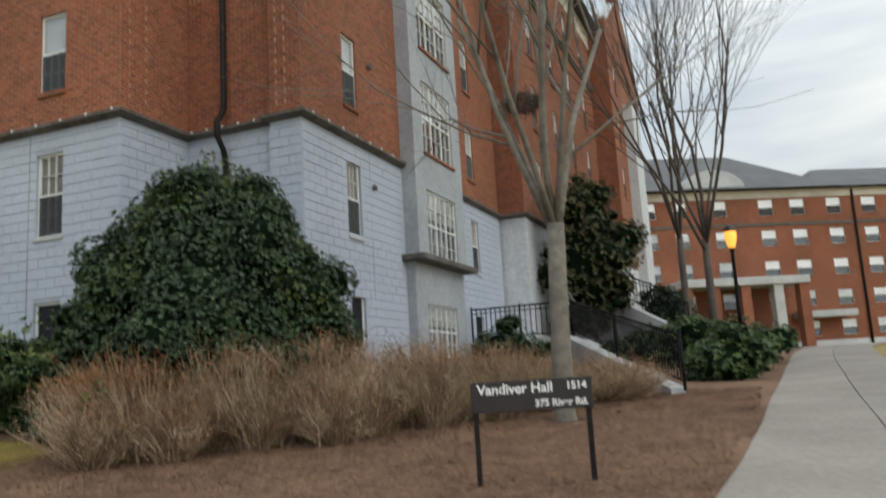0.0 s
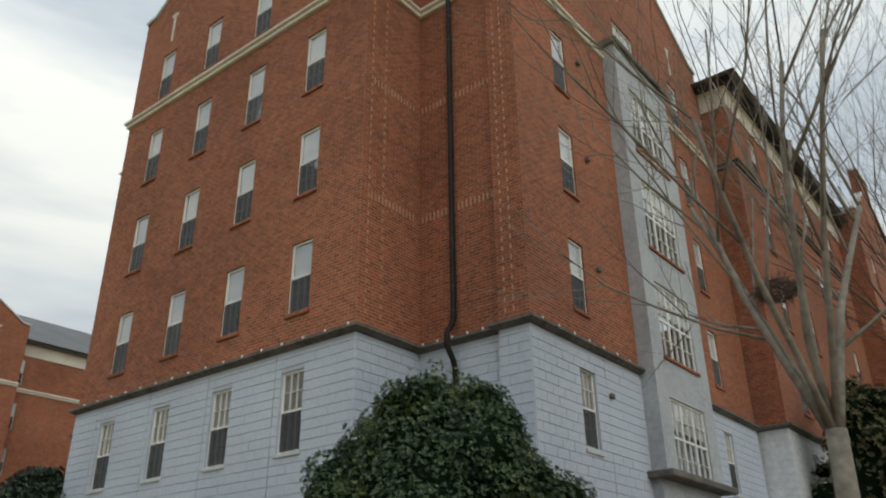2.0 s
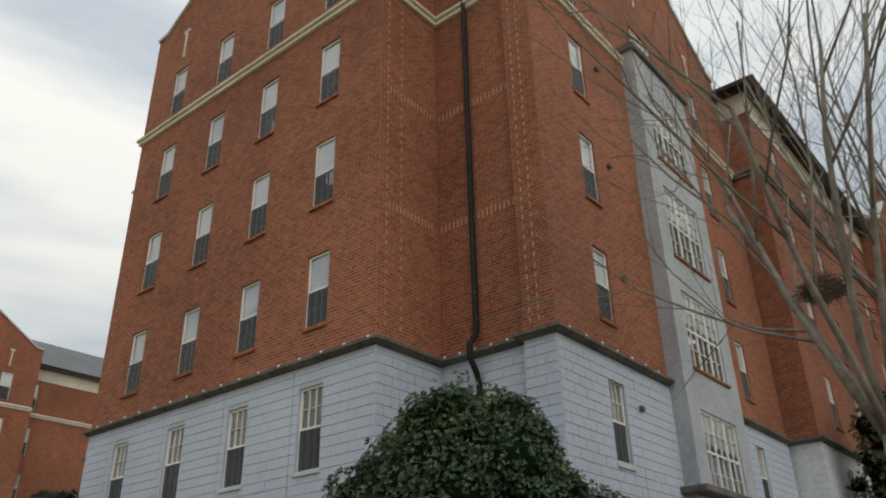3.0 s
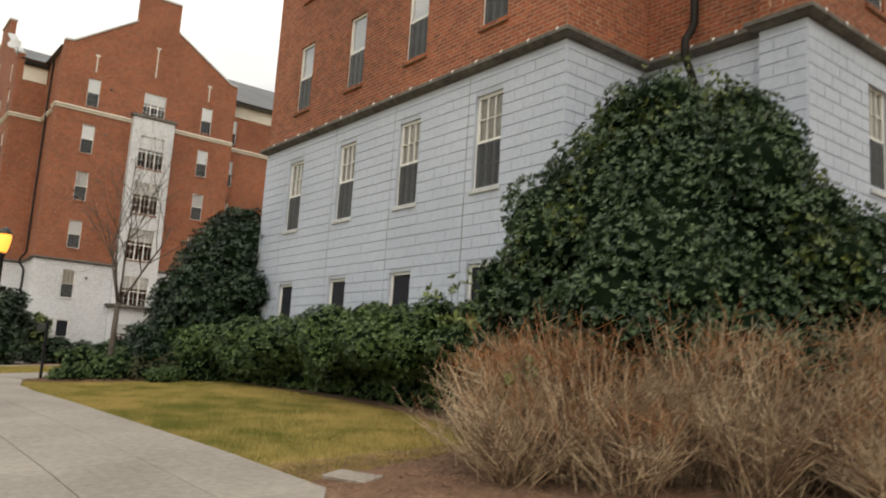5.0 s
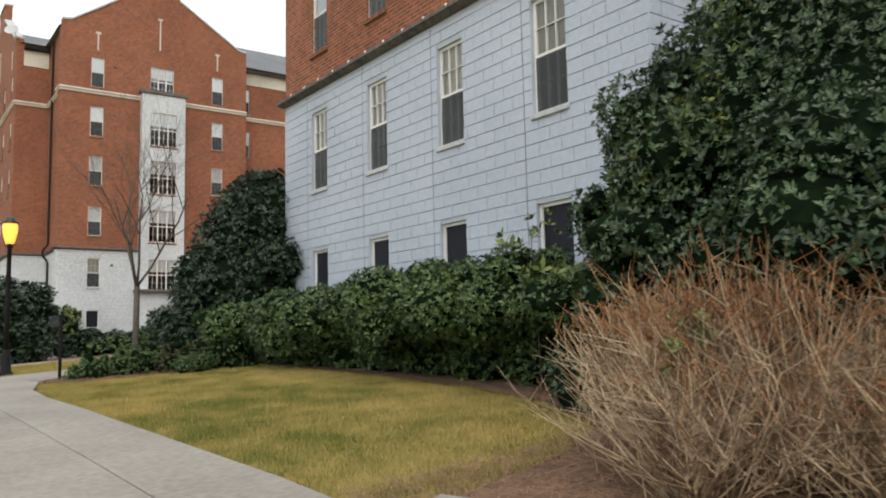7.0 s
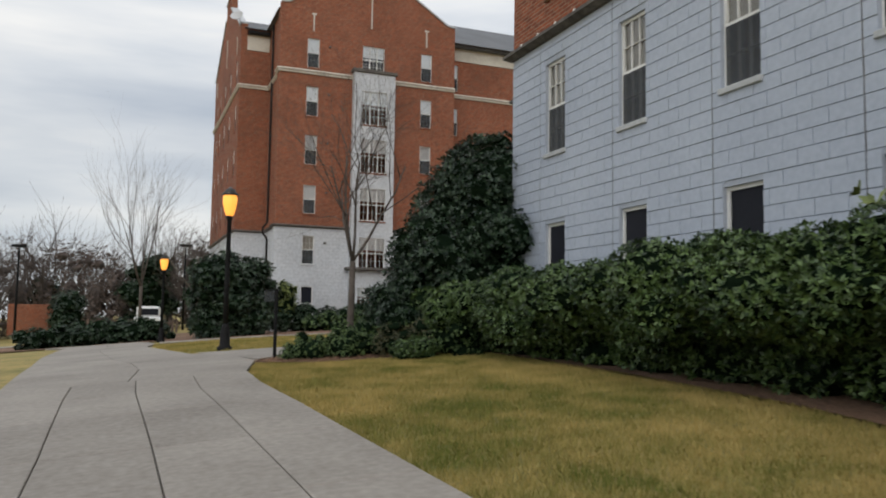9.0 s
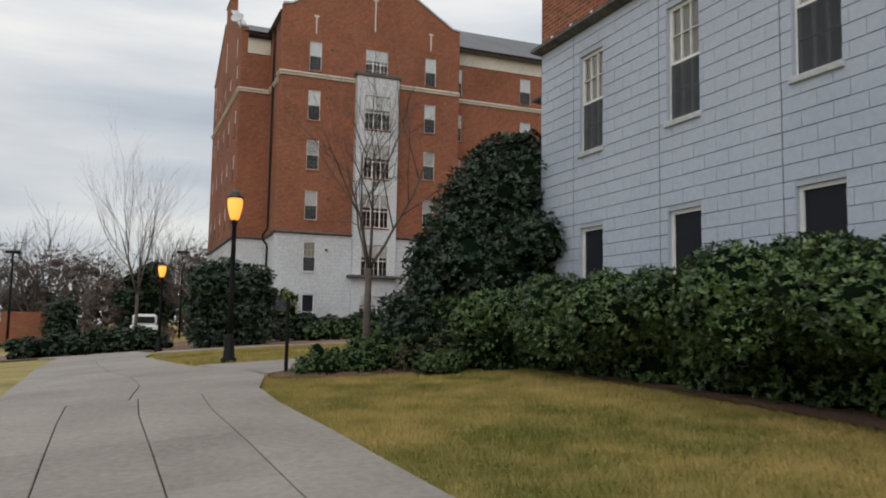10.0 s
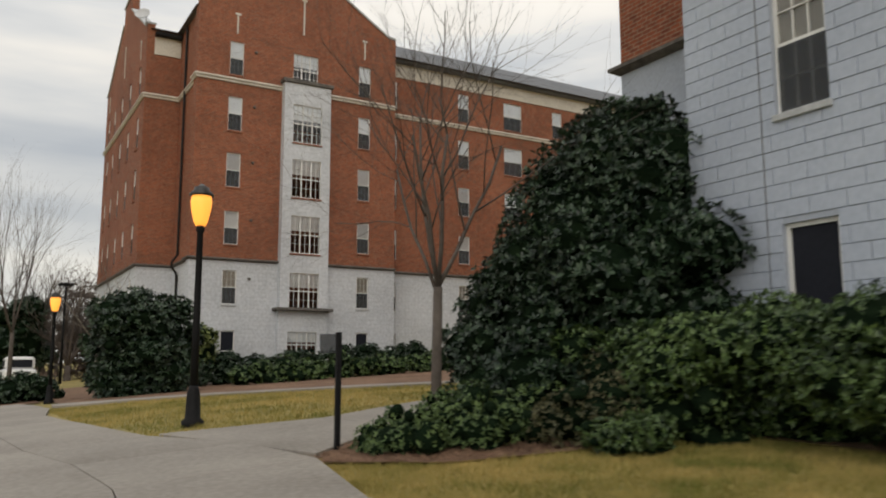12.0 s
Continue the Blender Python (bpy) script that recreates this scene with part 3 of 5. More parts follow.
def residence(name, label, ax, ay, notch, bwing, a_len, a_cols, bay, apex_a, apex_b, b_cols, near, west=None):
    """A hall's corner: facade A faces +x from (ax, ay) along +y; the notch (dx, dy) leads to wing B, which faces -y and runs bwing metres to -x."""
    hall = empty(name, label, "building", at=(0, 0, 0))
    dx, dy = notch
    bx, by = ax - dx, ay - dy
    sa = Side(ax, ay, 0, 1)
    sa.m = Matrix(((0, 1, 0, ax), (1, 0, 0, ay), (0, 0, 1, 0), (0, 0, 0, 1)))
    sb = Side(bx, by, -1, 0)
    sb.m = Matrix(((-1, 0, 0, bx), (0, -1, 0, by), (0, 0, 1, 0), (0, 0, 0, 1)))
    sr = Side(bx, ay + 0.15, 0, 1)
    sr.m = Matrix(((0, 1, 0, bx), (1, 0, 0, by), (0, 0, 1, 0), (0, 0, 0, 1)))
    si = Side(bx, ay, 1, 0)
    si.m = Matrix(((1, 0, 0, bx), (0, -1, 0, ay + 0.15), (0, 0, 1, 0), (0, 0, 0, 1)))
    sp = Side(ax - 0.65, ay, 1, 0)
    sp.m = Matrix(((1, 0, 0, ax - 0.65), (0, -1, 0, ay), (0, 0, 1, 0), (0, 0, 0, 1)))
    w = 0.62
    ha = [(u, u + a_cols[2], z0, z1) for u in a_cols[:2] for z0, z1 in ROWS_Z]
    hb = [(u, u + w, z0, z1) for u in b_cols for z0, z1 in ROWS_Z]
    ba, bb, bout = bay
    bm_c = (ba + bb) / 2
    bw = (bb - ba) * 0.62
    hbay = [(bm_c - bw / 2, bm_c + bw / 2, z0 - (0.25 if k > 1 else 0.15), z1) for k, (z0, z1) in enumerate(ROWS_Z[:5])]
    top_win = [(bm_c - 0.62, bm_c + 0.62, ROWS_Z[5][0] + 0.05, ROWS_Z[5][1])]
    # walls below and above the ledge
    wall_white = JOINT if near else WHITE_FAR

    def skin(material, *spec):
        bm = bmesh.new()
        pierced(bm, *spec)
        part("brick_wall" if material is RED else "base_wall", bm, material, hall, "red brick wall" if material is RED else "white painted block wall")

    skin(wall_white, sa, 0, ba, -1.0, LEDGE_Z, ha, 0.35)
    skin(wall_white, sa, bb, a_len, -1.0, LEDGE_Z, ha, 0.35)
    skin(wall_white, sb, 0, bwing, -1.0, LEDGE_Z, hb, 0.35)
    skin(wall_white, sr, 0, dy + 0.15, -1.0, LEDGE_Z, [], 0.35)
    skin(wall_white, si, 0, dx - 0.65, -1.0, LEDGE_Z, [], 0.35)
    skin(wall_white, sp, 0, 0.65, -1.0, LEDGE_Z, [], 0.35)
    skin(RED, sa, 0, ba, LEDGE_Z, EAVE_Z, ha, 0.35)
    skin(RED, sa, bb, a_len, LEDGE_Z, EAVE_Z, ha, 0.35)
    skin(RED, sa, ba, bb, 14.75, EAVE_Z, top_win, 0.35)
    skin(RED, sb, 0, bwing, LEDGE_Z, EAVE_Z, hb, 0.35)
    skin(RED, sr, 0, dy + 0.15, LEDGE_Z, EAVE_Z, [], 0.35)
    skin(RED, si, 0, dx - 0.65, LEDGE_Z, EAVE_Z, [], 0.35)
    skin(RED, sp, 0, 0.65, LEDGE_Z, EAVE_Z, [], 0.35)
    # the stone bay, from the ledge over the lowest storey up to the band
    sbay = Side(ax, ay, 0, 1)
    sbay.m = Matrix(((0, 1, 0, ax + bout), (1, 0, 0, ay), (0, 0, 1, 0), (0, 0, 0, 1)))
    bm = bmesh.new()
    pierced(bm, sbay, ba, bb, 4.0, 14.75, hbay, 0.25, 0.0, True)
    for u in (ba, bb):
        s0, s1 = (u, u + 0.18) if u == ba else (u - 0.18, u)
        c = [sbay.at(s, o, 0) for s in (s0, s1) for o in (-0.252, -bout - 0.3)]
        box(bm, min(p.x for p in c), max(p.x for p in c), min(p.y for p in c), max(p.y for p in c), 4.0, 14.75)
    pierced(bm, sbay, ba - 0.02, bb + 0.02, -1.0, 4.0, hbay, 0.25, -0.12, True)
    for u in (ba - 0.02, bb - 0.16):
        c = [sbay.at(s, o, 0) for s in (u, u + 0.18) for o in (-0.372, -bout - 0.3)]
        box(bm, min(p.x for p in c), max(p.x for p in c), min(p.y for p in c), max(p.y for p in c), -1.0, 3.99)
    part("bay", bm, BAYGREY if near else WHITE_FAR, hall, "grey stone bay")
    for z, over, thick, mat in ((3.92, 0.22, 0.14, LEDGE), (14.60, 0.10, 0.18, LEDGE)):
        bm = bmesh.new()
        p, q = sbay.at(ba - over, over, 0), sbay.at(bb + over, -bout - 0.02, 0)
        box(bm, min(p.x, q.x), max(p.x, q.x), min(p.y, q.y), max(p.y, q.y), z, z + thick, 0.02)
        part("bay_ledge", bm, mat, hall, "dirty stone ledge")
    for k, q in enumerate(hbay):
        window(hall, sbay, (q[0] + q[1]) / 2, q[2], q[3], q[1] - q[0], "triple", 0 if k else -0.12)
    q = top_win[0]
    window(hall, sa, (q[0] + q[1]) / 2, q[2], q[3], q[1] - q[0], "triple")
    for u in a_cols[:2]:
        for k, (z0, z1) in enumerate(ROWS_Z):
            window(hall, sa, u + a_cols[2] / 2, z0, z1, a_cols[2], "dark" if k == 0 else "grid" if k == 1 else "sash")
    for u in b_cols:
        for k, (z0, z1) in enumerate(ROWS_Z):
            window(hall, sb, u + w / 2, z0, z1, w, "dark" if k == 0 else "grid" if k == 1 else "sash")
    # ledge and band round the corner
    wing_end = [(bx - bwing, by)]
    if west:
        # the far side of the wing mirrors the notch: a return, a set-back wall and the long west wall
        wx, wy = bx - bwing - west[0], by + west[1]
        sw = Side(bx - bwing, wy, -1, 0)
        sw.m = Matrix(((-1, 0, 0, bx - bwing), (0, -1, 0, wy), (0, 0, 1, 0), (0, 0, 0, 1)))
        se = Side(bx - bwing, by, 0, 1)
        se.m = Matrix(((0, -1, 0, bx - bwing), (1, 0, 0, by), (0, 0, 1, 0), (0, 0, 0, 1)))
        sl = Side(wx, wy, 0, 1)
        sl.m = Matrix(((0, -1, 0, wx), (1, 0, 0, wy), (0, 0, 1, 0), (0, 0, 0, 1)))
        for spec in ((sw, 0, west[0]), (se, 0, west[1]), (sl, 0, 34.5)):
            skin(wall_white, *spec, -1.0, LEDGE_Z, [], 0.35)
            skin(RED, *spec, LEDGE_Z, EAVE_Z, [], 0.35)
        wing_end = [(wx, wy + 34.5), (wx, wy), (bx - bwing, wy), (bx - bwing, by)]
        wp = (bx - bwing - 0.14, wy - 0.10)
        tube_part("downpipe", [(*wp, 17.6), (*wp, 6.4), (wp[0], wp[1] - 0.14, 6.15), (wp[0], wp[1] - 0.14, 5.95), (*wp, 5.7), (*wp, 0.6)], [0.056] * 6, 8, PIPE, hall, "dark bronze downpipe")
    line = wing_end + [(bx, by), (bx, ay + 0.15), (ax - 0.65, ay + 0.15), (ax - 0.65, ay), (ax, ay)]
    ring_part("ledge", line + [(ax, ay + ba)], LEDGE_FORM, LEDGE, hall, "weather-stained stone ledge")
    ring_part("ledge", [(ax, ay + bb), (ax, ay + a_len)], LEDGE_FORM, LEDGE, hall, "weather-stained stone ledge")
    ring_part("band", line + [(ax, ay + ba)], BAND_FORM, CREAM, hall, "pale stone band")
    ring_part("band", [(ax, ay + bb), (ax, ay + a_len)], BAND_FORM, CREAM, hall, "pale stone band")
    ring_part("frieze", [(bx, by + 0.36), (bx, ay + 0.1)], [(-0.1, 16.45), (0.05, 16.45), (0.05, 17.25), (0.12, 17.3), (-0.1, 17.3)], CREAM, hall, "cream frieze under the eaves")
    ring_part("gutter", [(bx, by + 0.36), (bx, ay + 0.1)], [(-0.1, 17.302), (0.25, 17.302), (0.33, 17.36), (0.36, 17.52), (-0.1, 17.52)], PIPE, hall, "dark eaves gutter")
    # gables, roofs and anchors
    gable_wall("gable", sa, 0, a_len, EAVE_Z, apex_a[2], (apex_a[0], apex_a[1], apex_a[3]), [], hall)
    gable_wall("gable", sb, 0, bwing, EAVE_Z, apex_b[2], (apex_b[0], apex_b[1], apex_b[3]), [], hall)
    cu, cb = a_len / 2, bwing / 2
    anchors(sa, [(cu, 17.2, 18.9), (a_cols[0] + 0.3, 16.6, 17.5), (a_cols[1] + 0.3, 16.6, 17.5)], hall)
    anchors(sb, [(cb, 17.2, 18.9), (b_cols[0] + 0.3, 16.6, 17.5), (b_cols[-1] + 0.3, 16.6, 17.5)], hall)
    prism("roof", (ax - 0.36, ay + cu), (ax - 11, ay + cu), cu - 0.1, EAVE_Z + 0.05, 20.4, hall, 0, 0.0)
    prism("roof", (bx - cb, by + 0.36), (bx - cb, by + 16), cb - 0.1, EAVE_Z + 0.05, 20.4, hall, 0, 0.0)
    # downpipe in the notch
    px_, py_ = bx + dx * 0.345, ay + 0.07
    head = [(px_, py_, 17.6), (px_, py_, 6.55), (px_ + 0.02, py_ - 0.10, 6.38), (px_ + 0.02, py_ - 0.24, 6.2), (px_ + 0.02, py_ - 0.24, 5.95), (px_ + 0.02, py_ - 0.06, 5.72), (px_ + 0.02, py_, 5.55), (px_ + 0.02, py_, 0.4)]
    tube_part("downpipe", head, [0.056] * len(head), 8, PIPE, hall, "dark bronze downpipe")
    # small vents beside the windows
    for z0, z1 in ROWS_Z[1:]:
        bm = bmesh.new()
        box(bm, -0.06, 0.06, -0.09, 0.0, -0.05, 0.05, 0.015)
        piece("vent", mesh_of("vent", bm, LEDGE), sa.place(a_cols[0] + a_cols[2] + 0.55, 0.004, z1 - 0.35), hall)
    return hall, (sa, sb, sr, si, sp), ha, hb


near_b_cols = [1.27, 3.35, 5.41, 7.50]
hall, sides, ha, hb = residence("residence_hall", "red brick residence hall with white block base and sash windows", -7.65, 11.75, (2.6, 1.6), 9.31, 11.25, (1.61, 8.67, 0.58), (4.2, 7.2, 0.35), (4.4, 6.85, 20.4, 21.6), (3.5, 5.8, 20.2, 21.4), near_b_cols, True, (2.58, 1.42))
far_hall, fs, _, _ = residence("residence_hall", "distant red brick residence hall with pale block base and grey bay", -48.25, 10.97, (4.1, 1.5), 13.0, 9.9, (1.45, 7.87, 0.64), (3.95, 6.25, 0.4), (3.65, 6.0, 20.2, 21.9), (5.0, 7.6, 20.6, 21.6), [1.2, 4.0, 6.6, 9.2, 11.4], False)


def range_of(hall, ax, y0, y1, back, cols, far, body_z=17.4, hip=True, wins=0.62):
    """The body beside a gable: a wall facing +x from y0 to y1 with windows, end walls, frieze, eaves and roof."""
    s = Side(ax, y0, 0, 1)
    s.m = Matrix(((0, 1, 0, ax), (1, 0, 0, y0), (0, 0, 1, 0), (0, 0, 0, 1)))
    e = Side(ax, y0, -1, 0)
    e.m = Matrix(((-1, 0, 0, ax), (0, -1, 0, y0), (0, 0, 1, 0), (0, 0, 0, 1)))
    cols = [c if isinstance(c, tuple) else (c, wins) for c in cols]
    holes = [(u - w / 2, u + w / 2, z0, z1) for u, w in cols for z0, z1 in ROWS_Z]
    lo, hi = bmesh.new(), bmesh.new()
    pierced(lo, s, 0, y1 - y0, -1, LEDGE_Z, holes, 0.35)
    pierced(hi, s, 0, y1 - y0, LEDGE_Z, 16.45, holes, 0.35)
    if not far:
        for z0, z1, mat, nm in ((-1, LEDGE_Z, WHITE_FAR, "base_wall"), (LEDGE_Z, 16.45, RED, "brick_wall")):
            bm = bmesh.new()
            pierced(bm, e, 0, 2.0, z0, z1, [], 0.35)
            part(nm, bm, mat, hall)
    part("base_wall", lo, WHITE_FAR, hall, "white painted block wall")
    part("brick_wall", hi, RED, hall, "red brick wall")
    for u, w in cols:
        for k, (z0, z1) in enumerate(ROWS_Z):
            window(hall, s, u, z0, z1, w, "dark" if k == 0 else "grid" if k == 1 else "sash")
    line = [(ax - 2.0, y0), (ax, y0), (ax, y1)] if not far else [(ax, y0), (ax, y1)]
    ring_part("ledge", line, LEDGE_FORM, LEDGE, hall, "weather-stained stone ledge")
    ring_part("band", line, BAND_FORM, LEDGE if not far else CREAM, hall, "stone band")
    ring_part("frieze", line, [(-0.3, 16.45), (0.05, 16.45), (0.05, 17.1), (0.12, 17.15), (-0.3, 17.15)], CREAM, hall, "cream frieze under the eaves")
    ring_part("gutter", line, [(-0.3, 17.152), (0.30, 17.152), (0.38, 17.2), (0.42, 17.36), (-0.3, 17.36)], SLATE if far else PIPE, hall, "dark eaves gutter")
    prism("roof", (ax - back / 2, y0), (ax - back / 2, y1), back / 2, 17.37, 17.37 + back * 0.28, hall, back * 0.4 if hip else 0, 0.4)


range_of(hall, -6.85, 23.15, 36.5, 12, [2.2, 5.2, 8.2, 11.2], False)
range_of(far_hall, -49.3, 20.9, 44, 14, [(0.45, 0.32), 4.7, (8.0, 1.25), 11.2, 14.2, (17.4, 1.25), 20.6], True, hip=False, wins=0.7)
# the second gable, further along the near hall
g2 = Side(0, 0, 1, 0)
g2.m = Matrix(((0, 1, 0, -5.95), (1, 0, 0, 36.5), (0, 0, 1, 0), (0, 0, 0, 1)))
g2e = Side(0, 0, 1, 0)
g2e.m = Matrix(((-1, 0, 0, -5.95), (0, -1, 0, 36.5), (0, 0, 1, 0), (0, 0, 0, 1)))
holes2 = [(u, u + 0.6, z0, z1) for u in (1.4, 7.4) for z0, z1 in ROWS_Z[1:]]
lo, hi = bmesh.new(), bmesh.new()
pierced(lo, g2, 0, 9.6, -1, LEDGE_Z, holes2, 0.35)
pierced(hi, g2, 0, 9.6, LEDGE_Z, EAVE_Z, holes2, 0.35)
pierced(lo, g2e, 0, 3, -1, LEDGE_Z, [], 0.35)
pierced(hi, g2e, 0, 3, LEDGE_Z, EAVE_Z, [], 0.35)
box(lo, -5.95, -5.5, 39.9, 42.5, -1, 14.6)
part("base_wall", lo, WHITE_FAR, hall, "white painted block wall and bay")
part("brick_wall", hi, RED, hall, "red brick wall")
gable_wall("gable", g2, 0, 9.6, EAVE_Z, 20.2, (3.6, 6.0, 21.6), [], hall)
for q in holes2:
    window(hall, g2, (q[0] + q[1]) / 2, q[2], q[3], 0.6, "sash")
prism("roof", (-6.3, 41.3), (-18, 41.3), 4.7, EAVE_Z + 0.05, 20.3, hall, 0, 0.0)
# plain walls that close the halls behind
for h_, x0, x1, y0, y1 in ((hall, -21.7, -12, 14.0, 46.1), (far_hall, -65, -58, 10.0, 44)):
    bm = bmesh.new()
    box(bm, x0, x0 + 0.3, y0, y1, -1, EAVE_Z)
    box(bm, x0 + 0.3, x1 + 6, y1 - 0.3, y1, -1, EAVE_Z)
    part("brick_wall", bm, RED, h_, "plain red brick wall")


# ---- foliage ----
def leaves(rng, centres, normals, size, around=6):
    """Whorls of narrow folded leaves at the centres, opening outwards and up."""
    n = len(centres)
    axis = normals * 0.8 + rng.normal(0, 0.35, (n, 3))
    axis[:, 2] += 0.5
    axis /= np.linalg.norm(axis, axis=1)[:, None]
    t1 = np.cross(axis, rng.normal(0, 1, (n, 3)))
    t1 /= np.linalg.norm(t1, axis=1)[:, None] + 1e-9
    t2 = np.cross(axis, t1)
    vs = []
    for k in range(around):
        ang = 2 * math.pi * k / around + rng.normal(0, 0.35, n)
        ring = t1 * np.cos(ang)[:, None] + t2 * np.sin(ang)[:, None]
        d = axis * (0.25 + 0.75 * rng.random(n))[:, None] + ring
        d /= np.linalg.norm(d, axis=1)[:, None]
        s = np.cross(axis, ring)
        up = np.cross(d, s)
        ln = size * (0.65 + 0.7 * rng.random(n))[:, None]
        m = centres + d * ln * 0.55
        a, b = centres, centres + d * ln
        l_, r_ = m + s * ln * 0.20 + up * ln * 0.05, m - s * ln * 0.20 + up * ln * 0.05
        vs.append(np.stack([a, l_, b, r_], 1).reshape(-1, 3))
    v = np.concatenate(vs)
    i = np.arange(n * around) * 4
    f = np.concatenate([np.stack([i, i + 1, i + 2], 1), np.stack([i, i + 2, i + 3], 1)])
    return v, f


def clumped(rng, n, blobs, spread=0.16):
    """Points on the skin of a heap of blobs (x, y, z, rx, ry, rz), and their outward ways."""
    bl = np.array(blobs, float)
    area = (bl[:, 3] * bl[:, 4] + bl[:, 3] * bl[:, 5] + bl[:, 4] * bl[:, 5])
    pick = rng.choice(len(bl), n, p=area / area.sum())
    d = rng.normal(0, 1, (n, 3))
    d /= np.linalg.norm(d, axis=1)[:, None]
    b = bl[pick]
    r = 1 + np.clip(rng.normal(0, 1, (n, 1)), -1.6, 1.1) * spread - 0.06
    p = b[:, :3] + d * b[:, 3:] * r
    keep = np.ones(n, bool)
    for q in bl:
        keep &= (((p - q[:3]) / (q[3:] * 0.86)) ** 2).sum(1) > 1
    return p[keep], d[keep]


def heap(rng, centre, radii, count, lump, taper=0.0, lean=(0.0, 0.0)):
    """Lumps large and small on an ellipsoid, which give a crown an uneven outline; taper narrows it towards the top, lean shifts the top."""
    c, r = np.array(centre), np.array(radii)
    out = [(*c, *(r * 0.86))]
    if taper:
        out = []
        for k, tall in ((-0.15, 0.80), (0.22, 0.62), (0.52, 0.40)):
            w = 0.86 * math.sqrt(1 - k * k) * (1 - taper * max(0.0, k))
            out.append((c[0] + lean[0] * max(0.0, k), c[1] + lean[1] * max(0.0, k), c[2] + k * r[2], r[0] * w, r[1] * w, r[2] * tall))
    for k in range(count):
        d = rng.normal(0, 1, 3)
        d /= np.linalg.norm(d)
        s = lump * (0.45 + 1.0 * rng.random() ** 2)
        up = max(0.0, d[2])
        d[:2] *= 1 - taper * up
        q = c + d * r * (0.80 + 0.18 * rng.random())
        out.append((q[0] + lean[0] * up, q[1] + lean[1] * up, q[2], s, s, s * 0.75))
    return out


def foliage(name, blobs, n, size, material, parent, seed, spread=0.16, label=""):
    rng = np.random.default_rng(seed)
    p, d = clumped(rng, n // 5, blobs, spread)
    ok = p[:, 2] > np.array([lie(x, y) for x, y in p[:, :2]]) + 0.03
    v, f = leaves(rng, p[ok], d[ok], size)
    me = bpy.data.meshes.new(name)
    me.vertices.add(len(v))
    me.vertices.foreach_set("co", v.ravel())
    me.loops.add(len(f) * 3)
    me.loops.foreach_set("vertex_index", f.ravel())
    me.polygons.add(len(f))
    me.polygons.foreach_set("loop_start", np.arange(len(f)) * 3)
    me.update()
    me.materials.append(material)
    ob = new(name, me)
    ob.parent = parent
    if label:
        ob["label"] = label
    return ob


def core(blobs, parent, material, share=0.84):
    """A solid core inside a crown; in COREM its near-black paints the inner shade."""
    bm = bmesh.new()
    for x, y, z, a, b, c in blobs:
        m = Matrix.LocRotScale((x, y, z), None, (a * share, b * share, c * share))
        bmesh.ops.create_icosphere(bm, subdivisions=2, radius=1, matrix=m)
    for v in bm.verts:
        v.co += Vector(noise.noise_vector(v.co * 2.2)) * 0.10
    return part("crown_core", bm, material, parent)


LIGHTTIP = leaf_stuff("new holly leaf", (0.035, 0.062, 0.016), (0.13, 0.16, 0.035), 0.45)
# near-black green: shade between the leaves, put into the core's colour
COREM = stock("painted foliage shade", (0.004, 0.009, 0.005), (0.010, 0.019, 0.009), 1.0, 12, 3, 0.6, spec=0.02)


def shrub(name, label, centre, radii, lumps, lump, n, size, material, seed, extra=(), category="bush", group="", stem=True, inside=None, taper=0.0, lean=(0.0, 0.0)):
    x, y, z = centre
    g = lie(x, y)
    ob = empty(name, label, category, group)
    rng = np.random.default_rng(seed + 100)
    blobs = heap(rng, centre, radii, lumps, lump, taper, lean) + list(extra)
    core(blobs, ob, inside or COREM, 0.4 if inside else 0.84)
    foliage("foliage", blobs, n, size, material, ob, seed, 0.45 if inside else 0.12)
    if stem:
        tube_part("trunk", [(x, y, g - 0.1), (x + 0.03, y, g + 0.4), (x, y, z)], [0.12, 0.10, 0.05], 8, TWIG, ob)
    return ob


shrub("holly_bush", "large dense rounded dark green holly bush at the hall's corner", (-8.08, 9.6, 1.8), (2.25, 2.05, 2.85), 240, 0.38, 470000, 0.052, HOLLY, 1, [(-9.6, 8.95, 1.1, 0.7, 0.6, 0.6)], taper=0.36)
shrub("magnolia", "big dark glossy magnolia at the end of the white wall", (-20.95, 9.75, 1.85), (2.0, 1.55, 3.25), 150, 0.40, 170000, 0.085, DARKLEAF, 2, taper=0.55, lean=(0.5, 0.55))
shrub("magnolia", "dark rounded evergreen bush before the distant hall", (-42.8, 8.35, 2.2), (1.95, 1.9, 2.0), 50, 0.5, 26000, 0.17, DARKLEAF, 3)
holly = bpy.data.objects["holly_bush"]
tips = np.random.default_rng(41)
shoots = []
for k in range(26):
    a, e = tips.uniform(-2.6, 0.4), tips.uniform(0.1, 1.3)
    shoots.append((-8.08 + 2.18 * math.cos(a) * math.cos(e) * (1 - 0.4 * math.sin(e)), 9.6 + 2.0 * (1 - 0.4 * math.sin(e)) * math.sin(a) * math.cos(e), 1.8 + 2.85 * math.sin(e), 0.12, 0.12, 0.20))
tagged(foliage("new_growth", shoots, 5200, 0.055, LIGHTTIP, holly, 420, 0.6, "yellow-green new leaves"), kind="stuff")
hr = np.random.default_rng(4)
